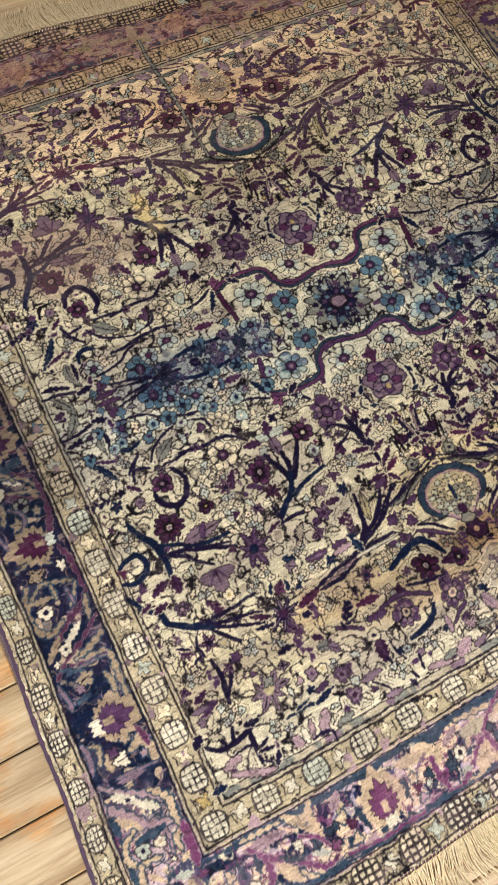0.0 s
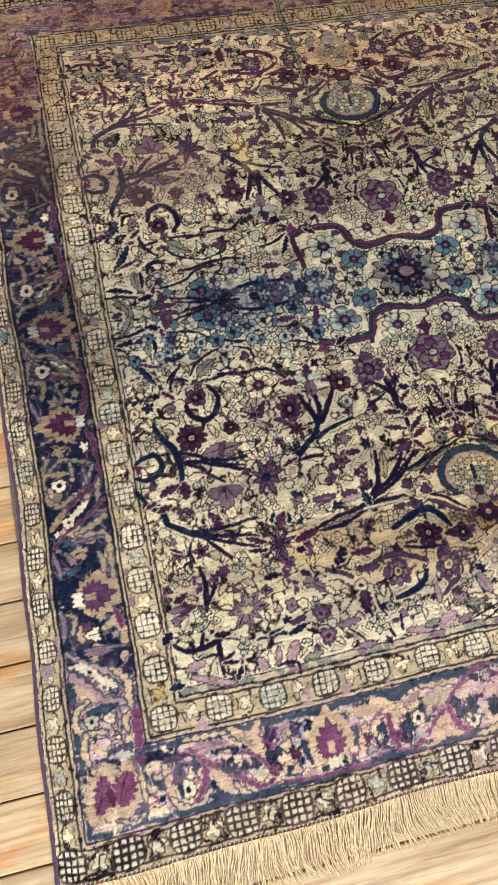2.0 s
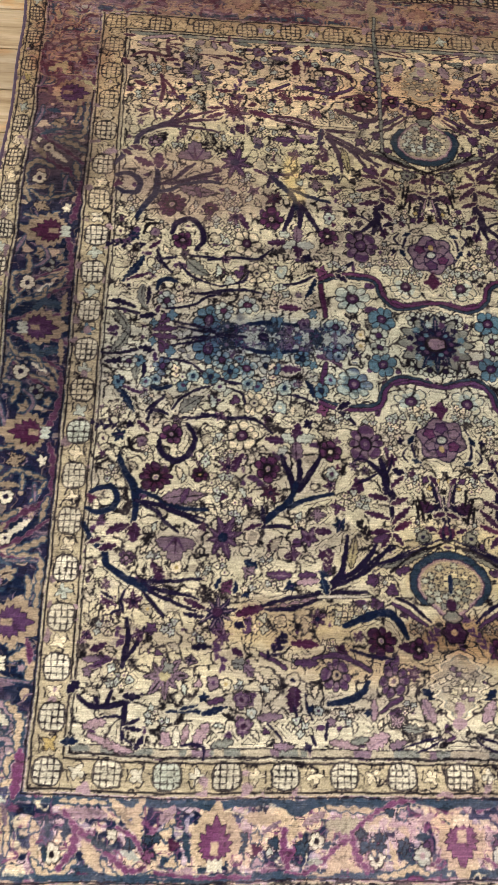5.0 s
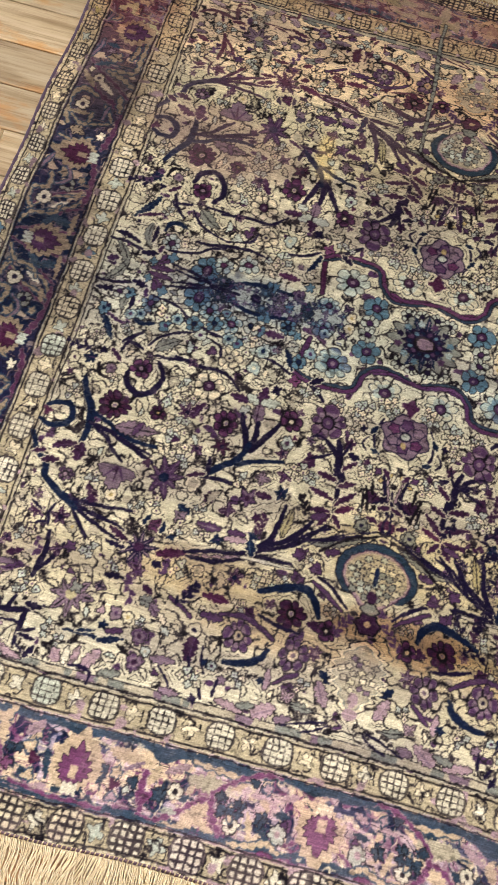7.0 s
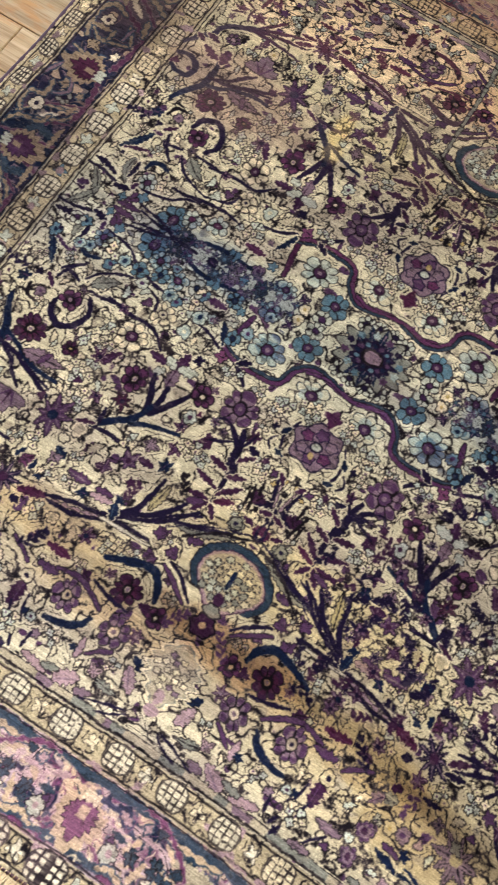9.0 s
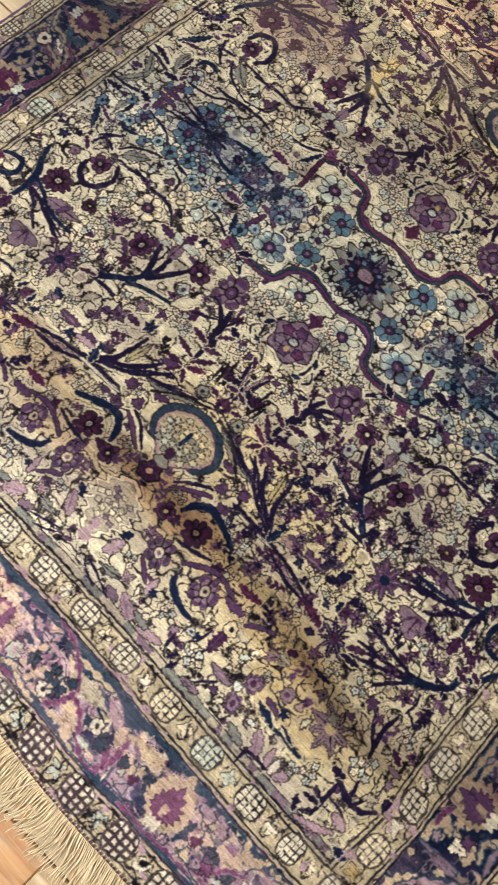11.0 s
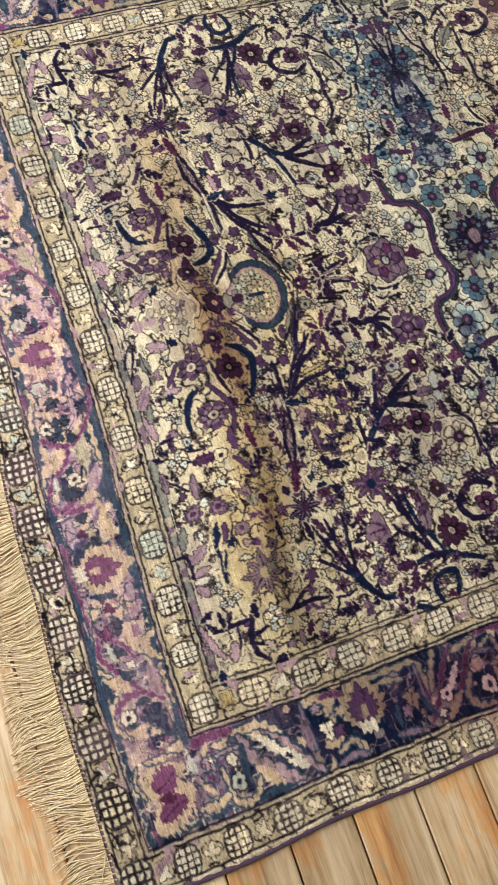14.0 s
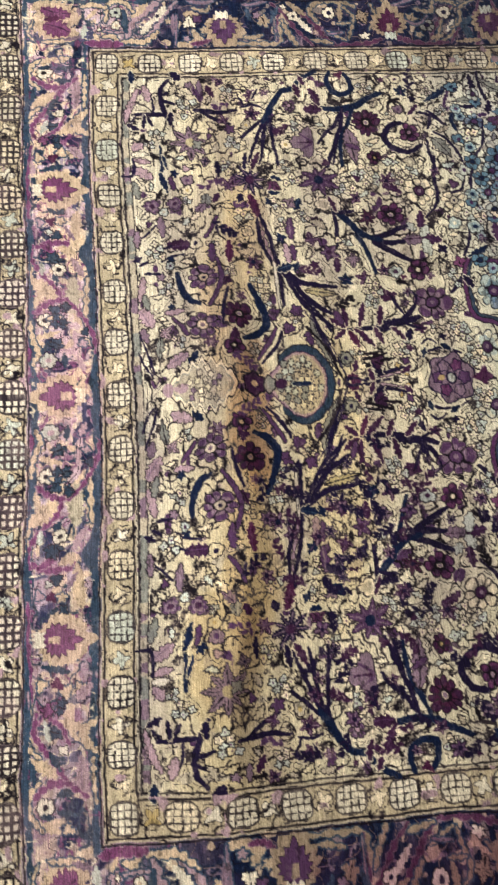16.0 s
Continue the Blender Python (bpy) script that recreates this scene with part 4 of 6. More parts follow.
rosette(0.3783, 0.0494, 0.0152, 7, "bloom", "plum")
leaf(0.3914, 0.0287, 0.3873, 0.0415, 0.0073, 0, "plum")
rosette(0.3186, 0.0219, 0.0212, 8, "teal", "plum")
rosette(0.2984, 0.0371, 0.0162, 7, "bloom", "wine")
stem(0.0038, "ink", (0.3675, 0.0664), (0.3325, 0.0615), (0.3018, 0.0662), (0.2709, 0.0701), (0.2433, 0.0665))
stem(0.0035, "ink", (0.3676, -0.0179), (0.3324, -0.0112), (0.2976, 0.0006), (0.2659, 0.0003))
stem(0.0034, "ink", (0.361, 0.0098), (0.3215, 0.0039), (0.2899, 0.0044))
stem(0.0034, "ink", (0.3778, 0.0361), (0.3432, 0.0435), (0.3244, 0.0552), (0.3016, 0.0629))
stem(0.0058, "navy", (0.3928, 0.0653), (0.3895, 0.0785), (0.3782, 0.0832), (0.3658, 0.0788))
leaf(0.442, 0.076, 0.413, 0.1178, 0.011, 0.0016, "navy")
leaf(0.4368, 0.0787, 0.4045, 0.0908, 0.0063, 0, "plum")
stem(0.0041, "ink", (0.3952, 0.1282), (0.3869, 0.1095), (0.3725, 0.0924))
stem(0.0041, "ink", (0.3871, 0.1143), (0.3676, 0.1184))
stem(0.0033, "ink", (0.3978, 0.1169), (0.3867, 0.1046))
rosette(0.3613, 0.1458, 0.0162, 6, "plum", "lilac")
stem(0.0074, "ink", (0.3409, 0.1317), (0.3305, 0.1489), (0.3354, 0.1691), (0.3526, 0.1821), (0.3716, 0.1734), (0.3776, 0.1559))
rosette(0.4001, 0.1579, 0.0084, 6, "mauve", "mauve2")
floret(0.4304, 0.1493, 0.0099, "navy")
stem(0.0024, "black", (0.4171, 0.1539), (0.4124, 0.1682), (0.3969, 0.1728))
stem(0.0033, "ink", (0.3619, 0.1107), (0.3528, 0.0966), (0.3353, 0.0844), (0.3022, 0.0728))
blade(0.3522, 0.1144, 0.3203, 0.0916, 0.0172, 0.0023, "greyg")
stem(0.0033, "ink", (0.3602, 0.122), (0.3282, 0.1212), (0.2974, 0.1171))
leaf(0.4081, 0.1299, 0.3913, 0.1442, 0.0069, 0, "plum")
floret(0.418, 0.135, 0.0062, "ink")
stem(0.0052, "navy", (0.2957, -0.0045), (0.2581, -0.0193), (0.2241, -0.0231), (0.1805, -0.0161))
floret(0.2785, 0.01, 0.009, "bloom")
floret(0.242, -0.0004, 0.0091, "ink")
floret(0.2226, 0.0244, 0.0107, "teal")
floret(0.2094, -0.0077, 0.0108, "mauve")
floret(0.1942, 0.0008, 0.0075, "teal")
rosette(0.1856, 0.0209, 0.0091, 6, "mauve", "plum")
floret(0.1738, 0.0385, 0.0082, "teal")
rosette(0.1414, 0.0186, 0.0182, 7, "bloom", "plum")
leaf(0.2206, 0.0474, 0.1904, 0.0463, 0.0106, 0, "wine")
rosette(0.2654, 0.0479, 0.0186, 6, "bloom", "wine")
rosette(0.2688, 0.1457, 0.0218, 8, "beige", "plum")
rosette(0.2536, 0.0981, 0.019, 7, "beige", "beige")
stem(0.0058, "wine", (0.1552, 0.036), (0.1596, 0.0628), (0.1619, 0.0927))
stem(0.0050, "mag", (0.1666, 0.0925), (0.1408, 0.1011), (0.1016, 0.1022), (0.0799, 0.0933), (0.0722, 0.0702), (0.0519, 0.0559), (0.0087, 0.0639), (-0.0327, 0.0572), (-0.0595, 0.0627))
stem(0.0032, "slate", (0.165, 0.0875), (0.1408, 0.0956), (0.1016, 0.0966), (0.0840, 0.0900), (0.0770, 0.0690), (0.0530, 0.0510), (0.0087, 0.0590))
floret(0.1609, 0.1059, 0.0096, "maghi")
stem(0.0038, "ink", (0.1703, 0.098), (0.1927, 0.0871), (0.2158, 0.0827))
stem(0.0051, "ink", (0.1428, 0.1051), (0.1301, 0.1107), (0.1166, 0.1228))
leaf(0.184, 0.0617, 0.1682, 0.0924, 0.0097, 0.0016, "navy")
floret(0.1809, 0.1261, 0.0087, "ink")
stem(0.0041, "ink", (0.3218, 0.1159), (0.29, 0.1215), (0.2532, 0.1217), (0.23, 0.1397))
stem(0.0034, "ink", (0.3023, 0.0745), (0.272, 0.0841), (0.2654, 0.1008))
floret(0.3053, 0.0973, 0.0087, "plum")
floret(0.279, 0.0953, 0.0079, "mauve2")
floret(0.2913, 0.0832, 0.008, "silver")
leaf(0.1983, 0.162, 0.194, 0.1254, 0.0155, 0, "plum")
leaf(0.2385, 0.1489, 0.2079, 0.1504, 0.0117, 0, "plum")
leaf(0.1962, 0.1486, 0.1719, 0.1442, 0.0125, 0, "silver")
leaf(0.2164, 0.142, 0.1989, 0.1525, 0.011, 0, "silver")
leaf(0.2088, 0.1599, 0.2211, 0.1687, 0.0109, 0, "silver")
leaf(0.1959, 0.1526, 0.1952, 0.178, 0.014, 0, "mauve")
stem(0.0065, "ink", (0.2167, 0.1705), (0.2047, 0.1977), (0.2005, 0.2165))
stem(0.0065, "ink", (0.1928, 0.1765), (0.1919, 0.1984), (0.1954, 0.2183))
stem(0.0065, "ink", (0.1655, 0.1716), (0.1795, 0.196), (0.1931, 0.2184))
stem(0.0072, "navy", (0.1966, 0.2075), (0.2033, 0.2301), (0.2286, 0.2529), (0.2461, 0.2668))
rosette(0.1515, 0.1628, 0.0156, 6, "plum", "bone")
rosette(0.2335, 0.1892, 0.0176, 7, "plum", "tanl")
leaf(0.28, 0.1953, 0.266, 0.1696, 0.0106, 0.0015, "plum")
star(0.2856, 0.1888, 0.0152, 6, "plum", "ink")
rosette(0.0757, 0.0344, 0.0207, 6, "teal", "plum")
rosette(0.1178, 0.0648, 0.0294, 8, "bloom", "plum")
rosette(0.0393, 0.0869, 0.0236, 8, "pale", "plum")
rosette(0.1035, 0.1501, 0.0244, 8, "mauve", "mauve2")
stem(0.0066, "ink", (0.0851, 0.171), (0.0778, 0.192), (0.0746, 0.2264))
leaf(0.069, 0.1845, 0.0427, 0.2017, 0.0094, 0.0023, "ink")
floret(-0.0088, 0.1997, 0.0055, "gold")
leaf(0.124, 0.0912, 0.1411, 0.1036, 0.0081, 0, "ink")
rosette(0.0291, 0.0365, 0.0116, 6, "silver", "ink")
rosette(-0.011, 0.04, 0.0117, 6, "silver", "ink")
floret(0.0358, 0.0146, 0.0101, "teal")
rosette(0.08, -0.0092, 0.0135, 6, "silver", "plum")
stem(0.0079, "navy", (0.4297, 0.1765), (0.4186, 0.2001), (0.4061, 0.219), (0.4019, 0.2454), (0.405, 0.2695))
rosette(0.3797, 0.2052, 0.0217, 10, "wine", "bone")
stem(0.007, "navy", (0.4604, 0.228), (0.4471, 0.222), (0.4325, 0.222), (0.4271, 0.2365), (0.4347, 0.2487), (0.4493, 0.2538), (0.4637, 0.2493))
floret(0.4591, 0.2355, 0.0081, "wine")
stem(0.0055, "navy", (0.4062, 0.222), (0.3823, 0.23), (0.3644, 0.24), (0.3354, 0.2461), (0.3088, 0.2454))
stem(0.0054, "ink", (0.4023, 0.2372), (0.3719, 0.2433), (0.3432, 0.2546), (0.3102, 0.2669))
stem(0.0047, "ink", (0.3952, 0.2405), (0.3752, 0.2513), (0.3641, 0.2638), (0.3487, 0.2757))
stem(0.0039, "ink", (0.3863, 0.2388), (0.3502, 0.2498), (0.3126, 0.2586))
blade(0.37, 0.2345, 0.3106, 0.2272, 0.0178, 0.0015, "mauve")
leaf(0.3466, 0.2373, 0.3368, 0.2197, 0.0074, 0, "mauve2")
leaf(0.4371, 0.2808, 0.4064, 0.2694, 0.0115, 0.0022, "plum")
leaf(0.4022, 0.2915, 0.4019, 0.2653, 0.0158, 0, "plum")
fan(0.3498, 0.296, 0.0303, 87, "mauve")
rosette(0.4087, 0.3112, 0.0114, 7, "mauve", "lilac")
stem(0.0069, "navy", (0.4656, 0.269), (0.453, 0.29), (0.4377, 0.3024), (0.4325, 0.3198), (0.4131, 0.3337), (0.3963, 0.3403), (0.3795, 0.3455))
leaf(0.4447, 0.3005, 0.4217, 0.2947, 0.0093, 0, "plum")
leaf(0.4589, 0.2932, 0.4429, 0.2862, 0.0072, 0, "plum")
stem(0.0044, "ink", (0.3991, 0.3401), (0.3621, 0.3389), (0.3146, 0.334))
stem(0.0044, "ink", (0.3936, 0.3433), (0.3556, 0.3512), (0.3161, 0.3579))
stem(0.0044, "ink", (0.3909, 0.3462), (0.3561, 0.3603), (0.3172, 0.3752))
stem(0.0044, "ink", (0.3909, 0.3476), (0.3733, 0.3654), (0.3587, 0.3829))
stem(0.0067, "navy", (0.4117, 0.3365), (0.3964, 0.3431), (0.3826, 0.351))
star(0.4268, 0.3649, 0.0139, 5, "plum", "plum")
star(0.3973, 0.3653, 0.0153, 5, "plum", "ink")
leaf(0.4391, 0.353, 0.4183, 0.3626, 0.0042, 0, "ink")
stem(0.003, "ink", (0.4087, 0.3493), (0.4127, 0.363), (0.4097, 0.377))
stem(0.0047, "ink", (0.2461, 0.2668), (0.2186, 0.2654), (0.1875, 0.2679))
stem(0.0047, "navy", (0.2074, 0.242), (0.1853, 0.2311), (0.1658, 0.2253), (0.1479, 0.2209))
stem(0.0047, "ink", (0.2403, 0.2417), (0.2377, 0.2643))
star(0.2296, 0.2218, 0.0143, 7, "wine", "ink")
star(0.2604, 0.233, 0.012, 5, "plum", "ink")
floret(0.2899, 0.2291, 0.006, "plum")
star(0.1513, 0.2099, 0.0122, 5, "plum", "ink")
rosette(0.3223, 0.2007, 0.0121, 6, "wine", "gold")
star(0.2899, 0.2813, 0.0293, 8, "mauve2", "navy")
rosette(0.2531, 0.2797, 0.011, 6, "beige", "beige")
leaf(0.2635, 0.2718, 0.2405, 0.2619, 0.0059, 0, "plum")
leaf(0.2614, 0.3099, 0.2454, 0.3188, 0.0116, 0, "navy")
floret(0.2553, 0.3247, 0.0094, "mauve")
leaf(0.233, 0.3268, 0.2009, 0.328, 0.0101, 0, "mauve2")
floret(0.2022, 0.3408, 0.0093, "navy")
leaf(0.1935, 0.327, 0.1714, 0.3254, 0.0087, 0, "mauve2")
leaf(0.1959, 0.3355, 0.1662, 0.3322, 0.0087, 0, "lilac")
star(0.1998, 0.3012, 0.0132, 4, "plum", "mauve2")
floret(0.2285, 0.2929, 0.0081, "plum")
star(0.1813, 0.2794, 0.0148, 5, "mauve2", "plum")
leaf(0.1729, 0.271, 0.1505, 0.2708, 0.0104, 0, "plum")
floret(0.1626, 0.2997, 0.0074, "plum")
star(0.2835, 0.343, 0.0121, 4, "mag", "plum")
leaf(0.2967, 0.3457, 0.2899, 0.3312, 0.0064, 0.0014, "navy")
leaf(0.274, 0.3506, 0.2728, 0.3351, 0.0064, -0.0014, "navy")
floret(0.259, 0.3515, 0.0078, "navy")
star(0.293, 0.3746, 0.0267, 9, "ink", "plum")
leaf(0.2718, 0.3774, 0.2366, 0.367, 0.0126, 0, "wine")
leaf(0.3347, 0.3595, 0.3084, 0.3709, 0.0084, 0, "plum")
leaf(0.3344, 0.3783, 0.3091, 0.3806, 0.007, 0, "ink")
stem(0.0045, "ink", (0.2386, 0.3655), (0.2051, 0.3556), (0.1645, 0.3502))
stem(0.0045, "ink", (0.2354, 0.3699), (0.199, 0.3665), (0.165, 0.3545))
stem(0.003, "lilac", (0.2278, 0.3661), (0.1984, 0.3609), (0.1611, 0.3519))
rosette(0.215, 0.383, 0.0092, 6, "beige", "beige")
star(0.17, 0.3796, 0.0142, 6, "plum", "navy")
leaf(0.2588, 0.392, 0.2726, 0.387, 0.0098, 0, "ink")
floret(0.3162, 0.2687, 0.0073, "plum")
leaf(0.075, 0.2295, 0.082, 0.1949, 0.0092, 0, "ink")
stem(0.0061, "ink", (0.1562, 0.3407), (0.1372, 0.3173), (0.1292, 0.275))
stem(0.0061, "ink", (0.1507, 0.3382), (0.1138, 0.3136), (0.0937, 0.2852))
stem(0.0046, "ink", (0.1528, 0.3438), (0.1055, 0.3184), (0.0742, 0.2856))
blade(0.1275, 0.3164, 0.1185, 0.2726, 0.0103, 0, "olive")
blade(0.0913, 0.3127, 0.0169, 0.2866, 0.0125, -0.0029, "greyg")
stem(0.0047, "ink", (0.0932, 0.3097), (0.0596, 0.2998), (0.03, 0.2881))
stem(0.0045, "ink", (0.1709, 0.3484), (0.1386, 0.3475), (0.1075, 0.3458))
stem(0.003, "bone", (0.1686, 0.3535), (0.1318, 0.3522), (0.1023, 0.3512))
leaf(0.1622, 0.3289, 0.1573, 0.3507, 0.0116, 0, "navy")
star(0.092, 0.3287, 0.0102, 5, "mauve2", "plum")
floret(0.0754, 0.3435, 0.0102, "plum")
floret(0.0961, 0.3601, 0.0086, "mauve2")
leaf(0.0699, 0.3198, 0.0513, 0.3151, 0.0088, 0, "mauve2")
floret(0.1609, 0.3239, 0.008, "navy")
floret(0.1396, 0.2609, 0.0105, "navy")
star(0.1406, 0.2366, 0.0136, 5, "plum", "mauve2")
rosette(0.0934, 0.4053, 0.0184, 8, "wine", "tanl")
stem(0.0082, "navy", (0.1362, 0.3887), (0.1085, 0.3764), (0.0829, 0.3709), (0.067, 0.3832), (0.0612, 0.399))
leaf(0.1292, 0.2173, 0.1073, 0.2123, 0.0099, 0, "plum")
floret(0.0288, 0.2335, 0.01, "plum")
floret(0.003, 0.2656, 0.0083, "wine")
rosette(0.0303, 0.2746, 0.0113, 6, "greyg", "ink")
leaf(0.004, 0.2526, -0.0013, 0.2181, 0.0061, 0, "ink")
star(0.0608, 0.3708, 0.0072, 4, "mauve2", "plum")
stem(0.0038, "ink", (0.0693, 0.3525), (0.0519, 0.3607), (0.0289, 0.3799))
stem(0.0038, "mauve2", (0.0739, 0.3593), (0.0535, 0.3713), (0.0335, 0.3853))
floret(0.4289, 0.3867, 0.0076, "mauve2")
stem(0.0029, "ink", (0.4273, 0.3813), (0.4131, 0.3754))
stem(0.0058, "ink", (0.4051, 0.3855), (0.4019, 0.4114), (0.4066, 0.4418))
stem(0.0043, "ink", (0.3817, 0.3951), (0.3895, 0.4136), (0.4028, 0.4327))
star(0.3891, 0.4028, 0.011, 4, "plum", "mauve2")
floret(0.3734, 0.3964, 0.0083, "mauve2")
floret(0.363, 0.4247, 0.0061, "mauve2")
star(0.4523, 0.4055, 0.0102, 4, "plum", "ink")
leaf(0.4465, 0.4245, 0.427, 0.4152, 0.0094, 0, "plum")
leaf(0.4536, 0.4333, 0.4331, 0.4334, 0.0074, 0, "mauve")
floret(0.4472, 0.4483, 0.0061, "mauve")
star(0.354, 0.4512, 0.0296, 8, "mauve", "olive")
floret(0.35, 0.4415, 0.0074, "greyg")
leaf(0.4694, 0.4726, 0.4542, 0.4599, 0.0122, 0, "ink")
stem(0.0057, "ink", (0.4553, 0.4775), (0.4407, 0.4879), (0.4225, 0.4888), (0.3979, 0.4815), (0.3812, 0.4739))
stem(0.0043, "ink", (0.4375, 0.4691), (0.4293, 0.4885))
stem(0.0043, "ink", (0.4151, 0.4692), (0.4218, 0.4875))
stem(0.0049, "ink", (0.3977, 0.4756), (0.3999, 0.4979), (0.3997, 0.5248))
leaf(0.4017, 0.4753, 0.3814, 0.4765, 0.0087, 0, "ink")
stem(0.0035, "ink", (0.399, 0.509), (0.3825, 0.5013))
leaf(0.3991, 0.5115, 0.3777, 0.5137, 0.0059, 0, "ink")
stem(0.0028, "ink", (0.4365, 0.506), (0.4175, 0.4997), (0.4, 0.4992))
stem(0.0027, "ink", (0.3982, 0.5224), (0.3865, 0.5303))
leaf(0.3841, 0.5353, 0.3753, 0.5195, 0.0077, 0, "ink")
leaf(0.4461, 0.5128, 0.4204, 0.5061, 0.0099, 0, "lilac")
leaf(0.4396, 0.5208, 0.3855, 0.5378, 0.0084, -0.0026, "lilac")
leaf(0.4703, 0.5308, 0.4505, 0.5291, 0.0089, 0, "navy")
leaf(0.3562, 0.5158, 0.3434, 0.5272, 0.0117, 0, "lilac")
leaf(0.3381, 0.5288, 0.3382, 0.5087, 0.0084, 0, "bone")
stem(0.0035, "navy", (0.3508, 0.4924), (0.3221, 0.4913), (0.3016, 0.4935))
leaf(0.3085, 0.4943, 0.2775, 0.4848, 0.008, 0, "navy")
leaf(0.3356, 0.4897, 0.3133, 0.4835, 0.0046, 0, "navy")
star(0.286, 0.404, 0.0139, 6, "plum", "mauve2")
leaf(0.3227, 0.4166, 0.2974, 0.4155, 0.0075, 0, "ink")
star(0.2183, 0.4097, 0.0097, 4, "plum", "plum")
leaf(0.2033, 0.4093, 0.1692, 0.4115, 0.0112, 0, "wine")
leaf(0.2751, 0.4183, 0.2602, 0.426, 0.0096, 0, "plum")
leaf(0.2743, 0.4345, 0.2554, 0.4358, 0.0123, 0, "greyg")
leaf(0.2589, 0.4356, 0.2461, 0.4498, 0.011, 0, "mauve")
stem(0.0036, "mauve2", (0.2387, 0.422), (0.2231, 0.4298), (0.2091, 0.4388))
leaf(0.1986, 0.4328, 0.1702, 0.4333, 0.0097, 0, "mauve2")
rosette(0.2956, 0.4585, 0.0088, 6, "mauve", "mauve2")
rosette(0.2603, 0.4775, 0.0108, 7, "mauve", "plum")
rosette(0.258, 0.5072, 0.0107, 7, "mauve", "plum")
rosette(0.2498, 0.4921, 0.0061, 6, "pale", "beige")
floret(0.3065, 0.4748, 0.0074, "navy")
leaf(0.3021, 0.4804, 0.2811, 0.4767, 0.0067, 0, "mauve2")
leaf(0.2426, 0.4966, 0.2119, 0.495, 0.0087, 0, "mauve")
leaf(0.1996, 0.4906, 0.1983, 0.4571, 0.0163, 0, "plum")
stem(0.0036, "ink", (0.1984, 0.4854), (0.1916, 0.5005), (0.1841, 0.5091))
stem(0.0029, "ink", (0.1848, 0.4695), (0.1831, 0.4865), (0.1773, 0.4976))
rosette(0.2007, 0.4529, 0.0096, 6, "cream", "ink")
leaf(0.3164, 0.5293, 0.2996, 0.504, 0.013, 0, "lilac")
leaf(0.3298, 0.527, 0.3243, 0.5053, 0.0078, 0, "lilac")
stem(0.0034, "ink", (0.3326, 0.528), (0.3176, 0.5267), (0.3043, 0.5303), (0.304, 0.5446))
stem(0.0028, "ink", (0.23, 0.5028), (0.2193, 0.5142), (0.2106, 0.524))
leaf(0.2222, 0.5295, 0.1981, 0.5302, 0.0079, 0, "mauve")
leaf(0.2961, 0.5297, 0.2697, 0.5243, 0.0091, 0, "greyg")
floret(0.1775, 0.4869, 0.0068, "navy")
rosette(0.0496, 0.4143, 0.0134, 6, "plum", "tanl")
floret(0.0666, 0.4112, 0.0085, "plum")
floret(0.141, 0.4161, 0.0091, "plum")
stem(0.0037, "ink", (0.1294, 0.4154), (0.1058, 0.4225), (0.0817, 0.4261))
stem(0.0044, "mauve2", (0.1767, 0.4274), (0.1474, 0.4218), (0.1254, 0.4294), (0.1081, 0.44))
rosette(0.1482, 0.4462, 0.0187, 8, "mauve", "beige")
rosette(0.0795, 0.4515, 0.0182, 8, "mauve", "tanl")
stem(0.0073, "navy", (0.1099, 0.4536), (0.1173, 0.4668), (0.1369, 0.4763), (0.157, 0.4796))
stem(0.0037, "mauve2", (0.0699, 0.4702), (0.0803, 0.4777), (0.093, 0.4878))
leaf(0.1021, 0.498, 0.101, 0.4734, 0.0083, 0, "lilac")
floret(0.1088, 0.4893, 0.0062, "navy")
leaf(0.1098, 0.5294, 0.0839, 0.5143, 0.0161, 0, "lilac")
leaf(0.1551, 0.5232, 0.121, 0.5298, 0.0094, 0, "lilac")
leaf(0.0831, 0.5289, 0.0639, 0.5225, 0.0094, 0, "mauve")
leaf(0.0447, 0.4594, 0.0307, 0.4716, 0.0099, 0, "navy")
leaf(0.0431, 0.4728, 0.0304, 0.4981, 0.0141, 0, "lilac")
blade(0.0686, 0.506, 0.0379, 0.5098, 0.0096, 0, "greyg")
stem(0.0025, "ink", (0.0723, 0.5323), (0.0394, 0.5198), (0.0144, 0.5144))
stem(0.0025, "ink", (0.0523, 0.5346), (0.0319, 0.5264), (0.0144, 0.5144))
stem(0.0036, "ink", (0.1849, 0.5037), (0.176, 0.5176), (0.1708, 0.5272))
floret(0.1808, 0.5297, 0.0073, "ink")
floret(0.1538, 0.5008, 0.0061, "mauve")
stem(0.0035, "ink", (0.1604, 0.5215), (0.1583, 0.5031))
leaf(0.1301, 0.5239, 0.1084, 0.519, 0.0081, 0, "greyg")

cluster(0.126, 0.2276, 0.0161, 8)
cluster(0.0592, 0.1152, 0.0149, 7)
cluster(0.0413, 0.198, 0.0163, 9)
cluster(0.0382, 0.2565, 0.0121, 6)
cluster(-0.0282, 0.1052, 0.017, 9)
cluster(0.0874, 0.3321, 0.0072, 4)
stem(0.0063, "ink", (0.0702, 0.2657), (0.0703, 0.2363), (0.0731, 0.2072), (0.0876, 0.1861), (0.1012, 0.1737))
leaf(0.0727, 0.2091, 0.0541, 0.1926, 0.0076, 0, "plum")
leaf(0.0723, 0.232, 0.0495, 0.2224, 0.0081, 0, "plum")
leaf(0.0748, 0.2252, 0.1038, 0.2202, 0.0082, 0, "plum")
leaf(0.0725, 0.2517, 0.1072, 0.242, 0.0081, 0, "plum")
leaf(0.0709, 0.2586, 0.0468, 0.2345, 0.0081, 0, "plum")
